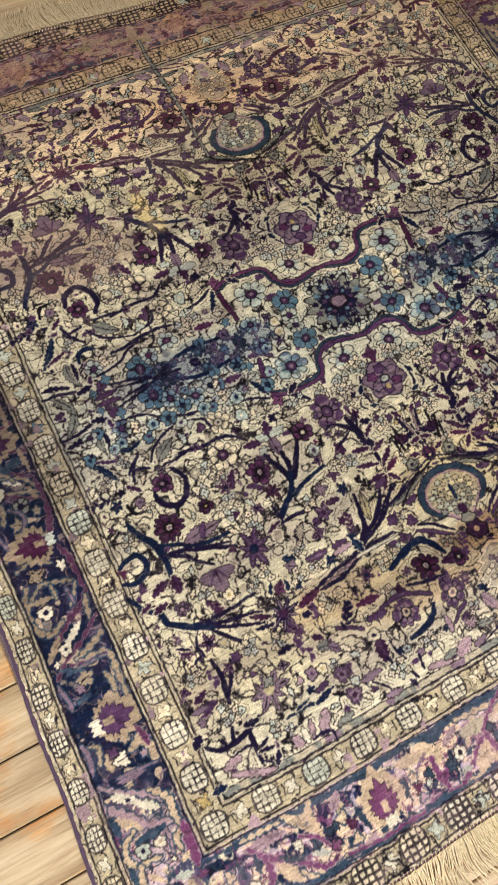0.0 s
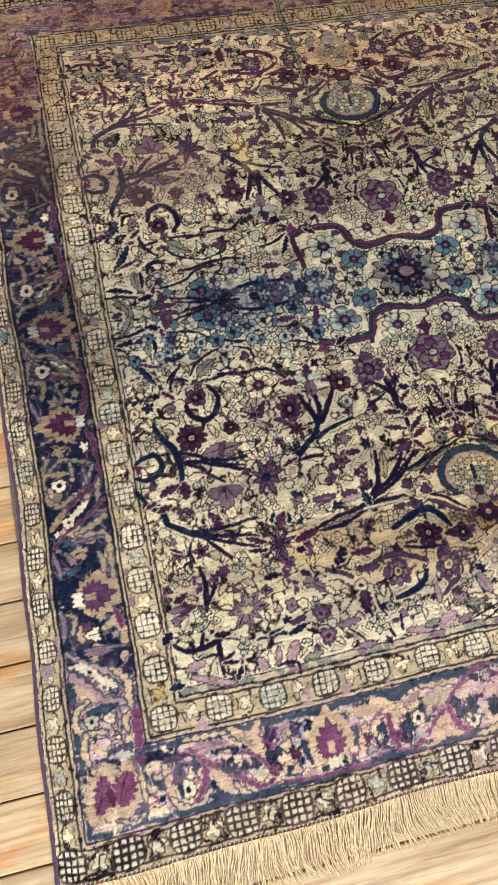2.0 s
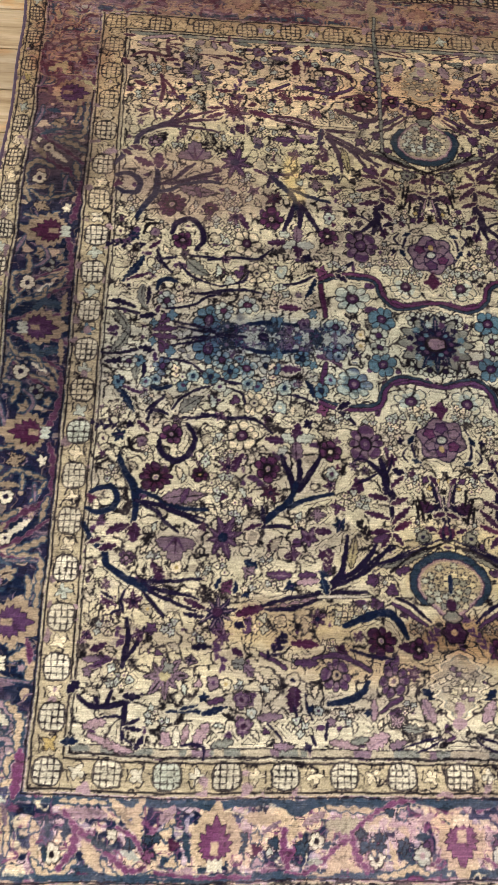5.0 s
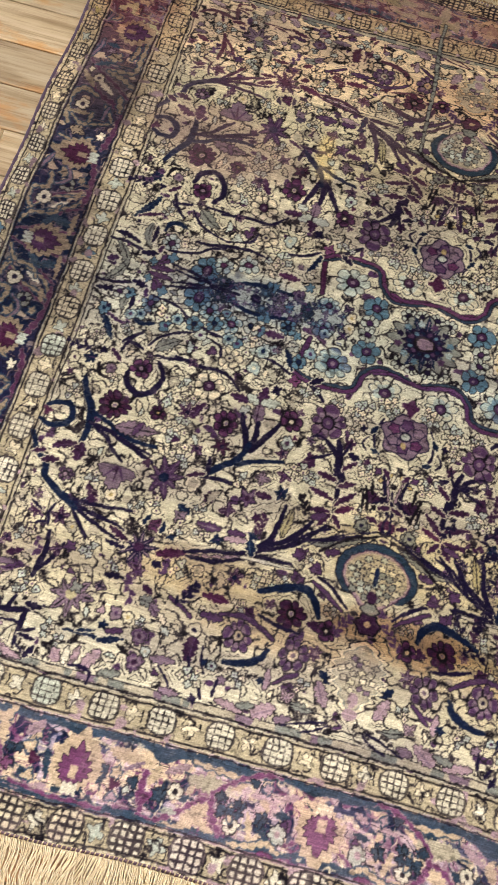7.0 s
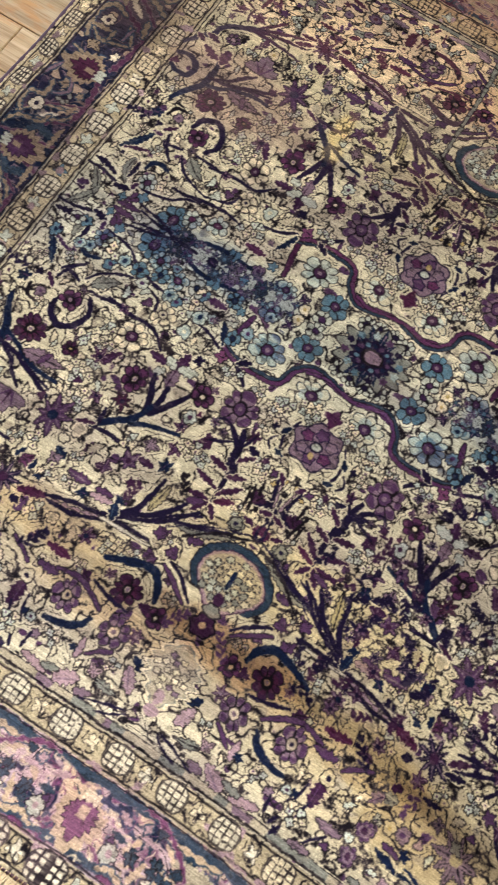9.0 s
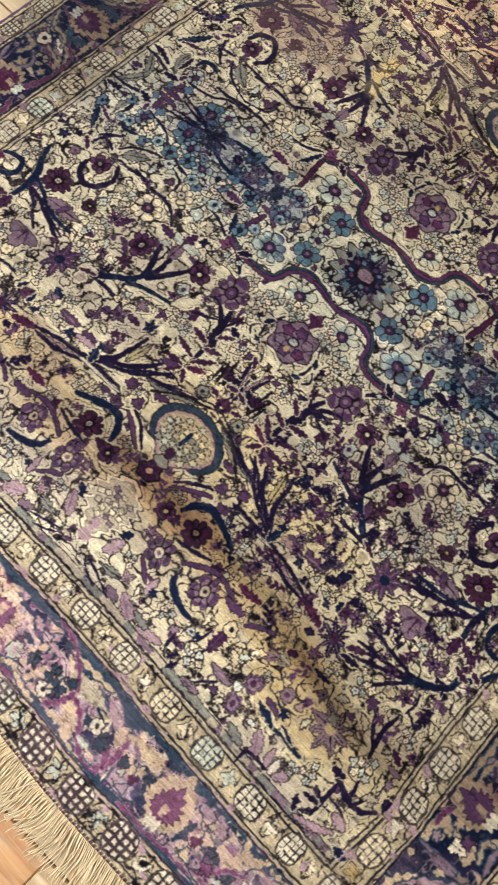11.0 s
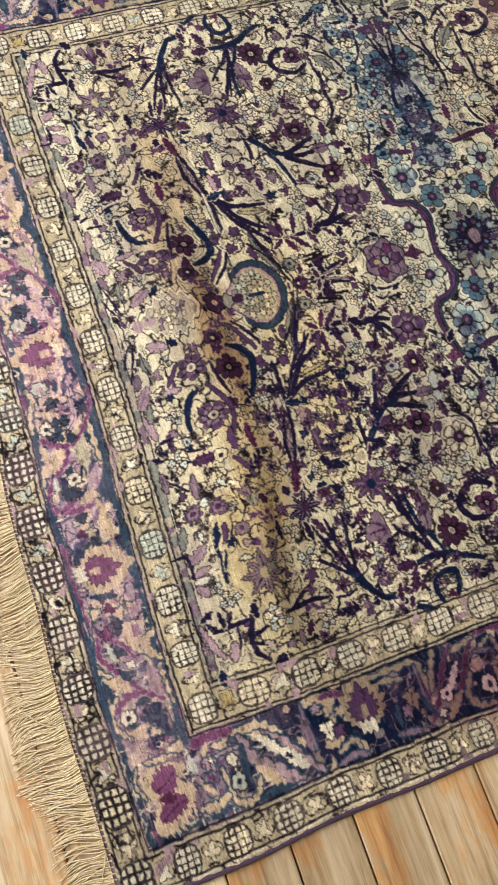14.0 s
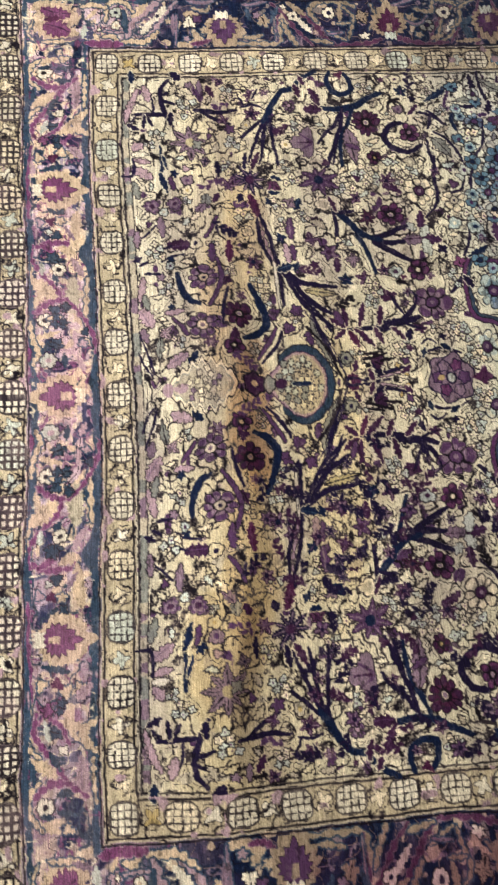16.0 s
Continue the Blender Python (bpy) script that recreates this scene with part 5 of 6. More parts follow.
leaf(0.0738, 0.2667, 0.1035, 0.2693, 0.0080, 0, "plum")
leaf(0.0694, 0.2654, 0.0434, 0.2541, 0.0080, 0, "wine")
leaf(0.0733, 0.2689, 0.0864, 0.2895, 0.0080, 0, "plum")
leaf(0.0703, 0.2695, 0.0571, 0.286, 0.0080, 0, "plum")
leaf(0.0772, 0.2725, 0.0986, 0.2815, 0.0083, 0, "mauve2")
floret(0.1144, 0.2041, 0.0105, "plum")
floret(0.0688, 0.1724, 0.0097, "plum")
stem(0.003, "ink", (0.0763, 0.193), (0.0688, 0.1724))
stem(0.003, "ink", (0.0865, 0.1909), (0.104, 0.199), (0.1144, 0.2041))
stem(0.0026, "ink", (0.1, 0.1744), (0.1117, 0.1706), (0.1213, 0.1755))
stem(0.0031, "ink", (0.0327, 0.1232), (0.0405, 0.1424), (0.038, 0.1634), (0.0255, 0.1813))
leaf(0.0462, 0.1482, 0.0379, 0.1363, 0.0069, 0, "navy")
leaf(0.0414, 0.1706, 0.028, 0.1738, 0.0068, 0, "navy")
stem(0.0026, "ink", (0.047, 0.1536), (0.0534, 0.1648), (0.0465, 0.1741))
floret(0.0422, 0.1892, 0.0067, "plum")
floret(0.0248, 0.1963, 0.0058, "mauve2")
leaf(0.0185, 0.1914, 0.0083, 0.2035, 0.0077, 0, "plum")
floret(0.056, 0.1438, 0.0059, "ink")
stem(0.0045, "ink", (0.0165, 0.2009), (0.0117, 0.2195), (0.0091, 0.2365))
leaf(0.0262, 0.2414, 0.002, 0.2295, 0.0094, 0, "ink")
floret(0.024, 0.2339, 0.0094, "plum")
stem(0.0025, "lilac", (0.011, 0.2043), (0.0043, 0.2322))
leaf(0.0166, 0.2465, 0.0006, 0.2409, 0.0065, 0, "plum")
floret(0.0064, 0.2678, 0.0093, "wine")
leaf(0.0276, 0.2613, 0.0123, 0.2666, 0.0074, 0, "plum")
floret(0.0199, 0.2079, 0.0038, "gold")
stem(0.0015, "black", (0.0362, 0.2216), (0.0283, 0.2537))
stem(0.0015, "black", (0.0301, 0.2098), (0.027, 0.2288))
stem(0.0015, "black", (0.0387, 0.2322), (0.0356, 0.2509))
rosette(0.0315, 0.2739, 0.0083, 6, "greyg", "ink")
stem(0.0029, "ink", (-0.0013, 0.2501), (-0.0051, 0.2684), (-0.0002, 0.2812))
stem(0.0019, "ink", (0.0984, 0.3212), (0.0705, 0.3011), (0.0364, 0.2858), (0.0013, 0.274))
stem(0.0014, "black", (0.0755, 0.3195), (0.0519, 0.3006), (0.0264, 0.2887), (-0.0087, 0.2769))
stem(0.0038, "ink", (0.1201, 0.3273), (0.0939, 0.3011), (0.0686, 0.2892))
floret(0.1006, 0.3312, 0.0081, "mauve2")
floret(0.0745, 0.3433, 0.0089, "mauve2")
floret(0.0904, 0.3615, 0.0062, "mauve2")
for k in range(17):                           # the blue band: a dark core and small flowers along one side of it
    x = 0.118 + 0.0125 * k
    star(x, 0.004 + 0.010 * abs(math.sin(4.6 * k + 0.4)), 0.0095 + 0.003 * math.sin(5 * k), 5 + k % 3, ("navy", "ink", "plum", "navy", "steel")[k % 5], ("teal", "plum", "mauve")[k % 3])
MIRRORS = ((-1, -1), (1, -1))
for k in range(26):
    x, y = 0.125 + 0.0125 * k, 0.022 + 0.055 * abs(math.sin(2.3 * k + 0.9))
    if BUSY[window_at(-x - 0.006, -y - 0.006, -x + 0.006, -y + 0.006)].mean() < 0.75:
        rosette(x, y, 0.0105 + 0.002 * math.sin(3 * k), 5 + k % 3, ("teal", "bloom", "bloom", "teal", "silver")[k % 5], ("plum", "navy")[k % 2])
MIRRORS = FOUR

# ---- the medallion at the heart
MIRRORS = ((1, 1),)


def ellipse(x, y, rx, ry, name, o, low=0.0, lobes=0, depth=0.0, turn=0.0):
    w, u, v = local(x, y, max(rx, ry) * 1.2, 1, 1)
    a = np.arctan2(v / ry, u / rx)
    d = (np.hypot(u / rx, v / ry) - 1 - depth * np.cos(lobes * a + turn)) * min(rx, ry)
    lay(w, d, name, o, low)
    return w, u, v, d


o = owned("medallion")
ellipse(0, 0, 0.050, 0.040, "black", o, -0.3, 12, 0.14)
ellipse(0, 0, 0.047, 0.037, "greyg", o, 0.2, 12, 0.14)
star(0, 0, 0.046, 12, "navy", "ink")
for k in range(12):
    c, q = math.cos(k * math.pi / 6 + 0.26), math.sin(k * math.pi / 6 + 0.26)
    ellipse(0.037 * c, 0.030 * q, 0.0050, 0.0045, ("teal", "ink", "mauve2", "bloom")[k % 4], o, 0.2, 5, 0.15, k)
ellipse(0, 0, 0.029, 0.023, "ink", o, -0.1, 14, 0.10)
for k in range(14):
    c, q = math.cos(k * math.pi / 7), math.sin(k * math.pi / 7)
    ellipse(0.0215 * c, 0.0165 * q, 0.0032, 0.0026, ("mauve2", "navy", "teal")[k % 3], o, 0.1)
ellipse(0, 0, 0.0155, 0.0115, "black", o, -0.2)
ellipse(0, 0, 0.0120, 0.0085, "mauve", o, 0.3)
for s in (-1, 1):
    # plum flower above and below the medallion, and its small crown
    o = owned("palmette")
    y = s * 0.140
    w, u, v, d = ellipse(0, y, 0.033, 0.030, "ink", o, -0.3, 6, 0.10, 1.57)
    ellipse(0, y, 0.031, 0.028, "mauve", o, 0.2, 6, 0.10, 1.57)
    for k in range(6):
        c, q = math.cos(k * 1.0472 + 0.52), math.sin(k * 1.0472 + 0.52)
        ellipse(0.019 * c, y + 0.017 * q, 0.0085, 0.0078, "ink", o, -0.2, 5, 0.12, k)
        ellipse(0.019 * c, y + 0.017 * q, 0.0070, 0.0064, ("mauve", "mauve2", "mag")[k % 3], o, 0.1, 5, 0.12, k)
    ellipse(0, y, 0.0085, 0.0075, "ink", o, -0.2)
    ellipse(0, y, 0.0060, 0.0050, "silver", o, 0.1)
    ellipse(0, y + s * 0.012, 0.0035, 0.0045, "gold", o, 0.2)
    ellipse(0, s * 0.098, 0.006, 0.013, "wine", o, 0.1)
    ellipse(0, s * 0.096, 0.013, 0.005, "wine", o, 0.1)
    # hanging pendant: blue horseshoe round a tree in flower, inside a pale flame
    o = owned("pendant")
    yc = s * 0.335
    for rx, ry, name, low in ((0.0535, 0.0445, "black", 0.0), (0.0520, 0.0430, "slate", 0.1), (0.0435, 0.0345, "plum", 0.0), (0.0422, 0.0332, "lilac", 0.2), (0.0392, 0.0302, "beige", 0.2)):
        w, u, v = local(0, yc, 0.11, 1, 1)
        q = v * s                                     # positive towards the end of the rug
        open_end = smooth(0.0, 0.05, q)
        d = (np.hypot(u / (rx * (1 - 0.35 * open_end)), q / (ry * (1 + 0.25 * open_end))) - 1) * ry
        if name in ("slate", "black"):
            d = np.maximum(d, q - 0.024)
        lay(w, d, name, o, low)
    for k in range(34):
        a, r = 2.39996 * k, 0.0049 * math.sqrt(k)
        px, py = r * math.cos(a) * 1.25, yc + s * 0.002 + r * math.sin(a)
        ellipse(px, py, 0.0052, 0.0046, "black", o, -0.3)
        ellipse(px, py, 0.0041, 0.0036, ("pale", "cream", "silver", "greyg", "beige")[k % 5], o, 0.2, 5, 0.2, k)
    for q in (-0.007, 0.004):
        ellipse(0, yc + s * q, 0.0028, 0.007, "navy", o)
    ellipse(0, yc + s * 0.024, 0.007, 0.008, "plum", o, 0.1)
    for q, rr, name in ((0.040, 0.010, "greyg"), (0.058, 0.014, "plum")):
        ellipse(0, yc + s * q, rr * 1.2, rr, "black", o, -0.3, 6, 0.1)
        ellipse(0, yc + s * q, rr, rr * 0.85, name, o, 0.1, 6, 0.1)
    ellipse(0, yc + s * 0.058, 0.0045, 0.0035, "tanl", o, 0.2)
    # vase-shaped flower between the pendant and the end border
    o = owned("palmette")
    yv = s * 0.453
    for r, name in ((1.0, "black"), (0.955, "tanl"), (0.83, "greyg"), (0.79, "beige")):
        w, u, v = local(0, yv, 0.06, 1, 1)
        q = v * s
        half = 0.034 * r * np.sin(np.pi * np.clip((q + 0.042 * r) / (0.10 * r), 0, 1) ** 0.75) * (1 + 0.16 * np.sin(q * 520))
        lay(w, np.maximum(np.abs(u) - half, np.abs(q - 0.008 * r) - 0.05 * r), name, o, 0.1)
    for k in range(16):
        a, r = 2.39996 * k + 0.8, 0.0058 * math.sqrt(k + 0.5)
        ellipse(r * math.cos(a), yv + r * math.sin(a), 0.0048, 0.0040, "black", o, -0.3, 4, 0.15, k)
        ellipse(r * math.cos(a), yv + r * math.sin(a), 0.0038, 0.0030, ("cream", "beige", "tanl", "mauve")[k % 4], o, 0.2, 4, 0.2, k)
    ellipse(0, yv + s * 0.030, 0.006, 0.009, "lilac", o, 0.2)
    ellipse(0, yv + s * 0.048, 0.009, 0.007, "lilac", o, 0.2)

# ---- what fills the ground between: buds, outlined leaves, twigs
MIRRORS = FOUR
fill_rng = np.random.default_rng(19)


def free(x, y, r):
    w = window_at(x - r + 0.006, y - r + 0.006, x + r - 0.006, y + r - 0.006)
    return w is not None and BUSY[w].mean() < 0.22


def outlined_leaf(x, y, size, angle, fill):
    for sx, sy in MIRRORS:
        w, u, v = local(x, y, size, sx, sy)
        if w is None:
            continue
        p, q = math.cos(angle) * u + math.sin(angle) * v, math.cos(angle) * v - math.sin(angle) * u
        q = q + 25 * p * p * (1 if angle > 1.5 else -1)
        half = size * 0.42 * np.clip(1 - (p / size) ** 2, 0, 1) * (1 + 0.25 * np.sin(p * 1300))
        d = np.maximum(np.abs(q) - half, np.abs(p) - size)
        lay(w, np.abs(d) - 0.0010, "black", 0, -0.4)
        lay(w, d + 0.0010, fill, 0, 0.2)


def squiggle(x, y, size, angle):
    c, s = math.cos(angle), math.sin(angle)
    pts = []
    for k in range(5):
        p, q = (k / 4 - 0.5) * 2 * size, fill_rng.uniform(-0.4, 0.4) * size
        pts.append((x + c * p - s * q, y + s * p + c * q))
    line = bezier_points(pts, 3)
    for sx, sy in MIRRORS:
        p = np.array(line) * (sx, sy)
        w = window_at(*(p.min(0) - 0.002), *(p.max(0) + 0.002))
        if w is None:
            continue
        best = np.full(WX[w].shape, 9.0)
        for a, b in zip(p, p[1:]):
            e = b - a
            t = np.clip(((WX[w] - a[0]) * e[0] + (WY[w] - a[1]) * e[1]) / max(e @ e, 1e-12), 0, 1)
            best = np.minimum(best, np.hypot(WX[w] - a[0] - t * e[0], WY[w] - a[1] - t * e[1]))
        lay(w, best - 0.0010, "black", 0, -0.4)


def sprig(x, y, size, angle, fill):
    """A bent twig with small leaves on both sides and a bud at its tip."""
    bend = fill_rng.uniform(-12, 12)
    leaves = [(size * f, (-1) ** k * size * fill_rng.uniform(0.14, 0.24), fill_rng.uniform(0.5, 0.9) * (-1) ** k) for k, f in enumerate(np.linspace(-0.7, 0.9, int(fill_rng.integers(4, 8))))]
    for sx, sy in MIRRORS:
        w, u, v = local(x, y, size * 1.15, sx, sy)
        if w is None:
            continue
        p, q = math.cos(angle) * u + math.sin(angle) * v, math.cos(angle) * v - math.sin(angle) * u
        q = q - bend * p * p
        d = np.maximum(np.abs(q) - 0.0009, np.abs(p) - size)
        for lp, lq, la in leaves:
            c, e = math.cos(la), math.sin(la)
            a, b = c * (p - lp) + e * (q - lq), c * (q - lq) - e * (p - lp)
            d = np.minimum(d, (np.hypot(a / 2.2, b) - 0.0024))
        d = np.minimum(d, np.hypot(p - size, q) - 0.0035)
        lay(w, d, fill, 0, 0.0)


def airy(y):
    """The ground near the ends is left more open than the middle."""
    return 0.10 + 0.90 * float(smooth(0.43, 0.33, y))


for k in range(420):
    x, y = fill_rng.uniform(0.004, GI_X - 0.012), fill_rng.uniform(0.004, GI_Y - 0.020)
    size, turn = fill_rng.uniform(0.010, 0.018), fill_rng.uniform(0, 6.28)
    dark = fill_rng.random() < airy(y)
    if (dark or k % 4 == 0) and free(x, y, size * 0.55 + 0.004):
        if k % 3 == 0:
            star(x, y, size * 0.7, int(fill_rng.integers(4, 7)), fill_rng.choice(["plum", "mauve2", "mauve", "ink"]) if dark else fill_rng.choice(["mauve", "lilac"]), fill_rng.choice(["plum", "ink", "mauve"]))
        elif k % 3 == 1:
            cluster(x, y, size * 0.9, int(fill_rng.integers(4, 8)))
        else:
            sprig(x, y, size, turn, fill_rng.choice(["ink", "black", "plum", "mauve2"]) if dark else fill_rng.choice(["mauve", "mauve2", "black"]))
for k in range(5200):
    x, y = fill_rng.uniform(0.004, GI_X - 0.008), fill_rng.uniform(0.004, GI_Y - 0.016)
    kind, turn = fill_rng.random(), fill_rng.uniform(0, 3.14)
    size = fill_rng.uniform(0.007, 0.0135)
    dark = fill_rng.random() < airy(y)
    if not free(x, y, size + 0.0035):
        continue
    if kind < 0.56 or (not dark and kind < 0.7):
        outlined_leaf(x, y, size, turn, fill_rng.choice(["cream", "cream", "tanl", "beige", "pale"]))
    elif kind < 0.74:
        rosette(x, y, size * 1.05, int(fill_rng.integers(5, 8)), fill_rng.choice(["cream", "cream", "tanl", "pale", "beige", "mauve", "bloom"]), fill_rng.choice(["cream", "mauve", "plum", "gold"]))
    elif kind < 0.80:
        floret(x, y, size * 0.62, fill_rng.choice(["plum", "mauve2", "plum", "ink", "wine"]) if dark else fill_rng.choice(["mauve", "mauve", "lilac", "beige"]))
    else:
        squiggle(x, y, size, turn)

# extra dark twigs in one quarter of the field, which lower its tone
MIRRORS = ((1, -1),)
for k in range(270):
    x, y = fill_rng.uniform(0.08, GI_X - 0.015), fill_rng.uniform(0.05, 0.40)
    size = fill_rng.uniform(0.008, 0.013)
    w = window_at(x - size * 0.6, -y - size * 0.6, x + size * 0.6, -y + size * 0.6)
    if BUSY[w].mean() > 0.64 or OWNER[w].max() > 0:
        continue
    if k % 3 == 0:
        star(x, y, size, int(fill_rng.integers(5, 7)), fill_rng.choice(["plum", "ink", "mauve2"]), "ink")
    else:
        sprig(x, y, size * 1.2, fill_rng.uniform(0, 6.28), fill_rng.choice(["ink", "plum", "ink"]))
MIRRORS = FOUR

# fine outlines of leaves and petals over what ground is left


def grown(mask, n):
    for _ in range(n):
        m = mask.copy()
        m[1:] |= mask[:-1]
        m[:-1] |= mask[1:]
        m[:, 1:] |= mask[:, :-1]
        m[:, :-1] |= mask[:, 1:]
        mask = m
    return mask


wander = value_noise(52, 56, 71, 2, 0.5)
near = grown(BUSY, 3)
scallop = (grown(near, 1) & ~near) & in_field & (value_noise(55, 55, 73, 2) > -0.05 + 0.25 * smooth(0.40, 0.45, np.abs(GY)))
cells = value_noise(50, 54, 72, 2, 0.5)
ground_left = in_field & ~BUSY & (strip > 0.002)
sparse = smooth(0.40, 0.45, np.abs(GY))
drawn = ground_left & (value_noise(24, 26, 75, 2) > -0.9 + 0.5 * sparse)
line = np.where(drawn, np.abs(wander) / 90 - 0.0008, 9)
lay(whole, np.where(ground_left, (0.60 - cells) / 60, 9), "mauve2", 0, 0.1, False)
lay(whole, np.where(ground_left, (0.5 + cells) / 60, 9), "beige", 0, 0.1, False)
lay(whole, line, "black", 0, -0.4, False)
wander2 = value_noise(66, 62, 74, 2, 0.5)
lay(whole, np.where(drawn & (patches + bands > 0.08 + 0.1 * sparse), np.abs(wander2 - 0.12) / 110 - 0.0005, 9), "black", 0, -0.4, False)
lay(whole, np.where(scallop, -0.0002, 9), "black", 0, -0.4, False)
hooks = np.where(OWNER == INNER, 1, 0) + np.where(OWNER == OUTER, 1, 0)
lay(whole, np.where(hooks > 0, np.abs(wander - 0.25) / 95 - 0.0003, 9), "black", 0, -0.3, False)
lay(whole, np.where((OWNER == OUTER) & (AY > MO_Y) & (strip > 0), np.abs(wander2) / 95 - 0.0009, 9), "black", 0, -0.3, False)
lay(whole, np.where(hooks > 0, (0.5 - wander2) / 95, 9), "lilac", 0, 0.0, False)

# ---- patches that differ from their mirror images: other yarn, repairs, stains, painted shade and tone


def blot(x, y, rx, ry, colour, amount, darks=True, tone=130):
    """Other yarn, a stain or a painted tone: the drawing shows through it."""
    w = window_at(x - rx * 1.5, y - ry * 1.5, x + rx * 1.5, y + ry * 1.5)
    d = np.hypot((GX[w] - x) / rx, (GY[w] - y) / ry) + 0.35 * patches[w] + 0.3 * spots[w]
    f = smooth(1.15, 0.55, d) * amount
    if not darks:
        f = f * smooth(60, 150, CANVAS[w].mean(-1))
    light = sum(colour) > 330
    CANVAS[w] = mix(CANVAS[w], np.asarray(colour, float), f * (0.5 if light else 0.12))
    lift = 1 + f[..., None] * 0.8 * (np.asarray(colour, float) / (190 if light else tone) - 1)
    CANVAS[w] = CANVAS[w] * np.clip(lift, 0.3, 1.12)


blot(-0.54, 0.255, 0.05, 0.075, (48, 41, 42), 0.48)
blot(-0.54, 0.36, 0.05, 0.06, (124, 98, 90), 0.15)
blot(-0.54, 0.47, 0.06, 0.12, (104, 82, 82), 0.5)
blot(-0.205, 0.272, 0.016, 0.034, (222, 204, 154), 0.6)
blot(-0.195, 0.230, 0.016, 0.020, (220, 200, 150), 0.5)
blot(-0.36, 0.235, 0.12, 0.06, (168, 146, 138), 0.5)
blot(-0.24, 0.0, 0.15, 0.035, (46, 64, 96), 0.42)
blot(0.24, 0.0, 0.14, 0.035, (46, 64, 96), 0.40)
blot(-0.55, -0.03, 0.12, 0.11, (74, 72, 74), 0.45)
blot(0.55, -0.03, 0.12, 0.11, (74, 72, 74), 0.35)
# dark band: abrash together with shading of the pile, put into colour
blot(0.0, 0.27, 0.22, 0.05, (104, 94, 78), 0.28)
blot(0.02, 0.43, 0.20, 0.05, (164, 128, 100), 0.25, False)
north = (OWNER == MAIN) & (GY > 0.40)
north_a, north_b = value_noise(34, 40, 85, 2), value_noise(50, 56, 86, 2)
for noise, level, half, name in ((north_a, 0.0, 0.0016, "maghi"), (north_a, 0.22, 0.0011, "plum"), (north_b, 0.1, 0.0013, "plum"), (north_a, -0.24, 0.0010, "tan"), (north_b, -0.22, 0.0009, "mauve")):
    lay(whole, np.where(north, np.abs(noise - level) / 55 - half, 9), name, 0, -0.1, False)
lay(whole, np.where(north, (0.42 - north_b) / 50, 9), "olive", 0, 0.0, False)
blot(0.0, 0.63, 0.80, 0.060, (104, 86, 86), 0.6)
blot(-0.56, 0.50, 0.05, 0.12, (112, 84, 80), 0.5)
blot(0.30, -0.45, 0.09, 0.05, (164, 144, 106), 0.35, False)
blot(-0.10, -0.435, 0.10, 0.025, (176, 146, 104), 0.3, False)
blot(0.04, -0.400, 0.10, 0.030, (150, 112, 80), 0.50, False)
blot(0.20, -0.415, 0.12, 0.040, (166, 140, 100), 0.35, False)
blot(-0.22, -0.385, 0.10, 0.035, (172, 148, 112), 0.35, False)
blot(0.10, -0.30, 0.22, 0.06, (176, 158, 112), 0.35, False)
# darker stretches of the long borders
blot(0.56, -0.23, 0.05, 0.14, (80, 48, 72), 0.6)
blot(0.55, -0.10, 0.06, 0.10, (70, 60, 74), 0.5)
blot(-0.55, 0.09, 0.05, 0.10, (84, 76, 78), 0.4)
blot(0.0, -0.615, 0.10, 0.045, (190, 166, 162), 0.30, False)

veil = 0.20 * smooth(0.575, 0.60, np.abs(GY)) * (OWNER != OUTER) * smooth(0.62, 0.50, np.abs(GX)) * smooth(-0.3, 0.3, value_noise(18, 22, 77, 3))
CANVAS = mix(CANVAS, (176, 140, 142), veil).astype(np.float32)

MIRRORS = ((1, 1),)
stem(0.0042, "greyg", (-0.073, 0.612), (-0.073, 0.537), (-0.068, 0.437), (-0.067, 0.315))
for k in range(12):
    squiggle(-0.0705 + fill_rng.uniform(-0.003, 0.003), 0.33 + 0.27 * k / 12, 0.0030, fill_rng.uniform(-0.4, 0.4))
MIRRORS = FOUR

# bands of yarn from darker lots across the field
lots = smooth(0.02, 0.42, value_noise(7, 26, 96, 3) + 0.25 * mottle) * in_field
CANVAS = CANVAS * (1 - lots[..., None] * np.array((0.14, 0.15, 0.12)))

# ---- age: every knot a little different, worn patches, dust
for axis in (0, 1):
    CANVAS = 0.92 * CANVAS + 0.04 * (np.roll(CANVAS, 1, axis) + np.roll(CANVAS, -1, axis))
grain = np.random.default_rng(41).normal(0, 1, (NY, NX))
rows_noise = np.repeat(np.random.default_rng(42).normal(0, 1, (NY, NX // 14 + 1)), 14, axis=1)[:, :NX]
CANVAS *= np.clip(1 + 0.055 * grain + 0.045 * rows_noise, 0.6, 1.4)[..., None].astype(np.float32)
fade = (0.02 + 0.24 * worn * (0.2 + 0.8 * far))[..., None]
grey = CANVAS.mean(-1, keepdims=True) * np.array((1.06, 0.99, 0.86))
CANVAS = CANVAS * (1 - fade) + (0.45 * grey + 0.55 * np.array((134, 116, 98))) * fade
RELIEF += 0.25 * grain - 0.5 * worn

# ---- the lie of the rug on the floor


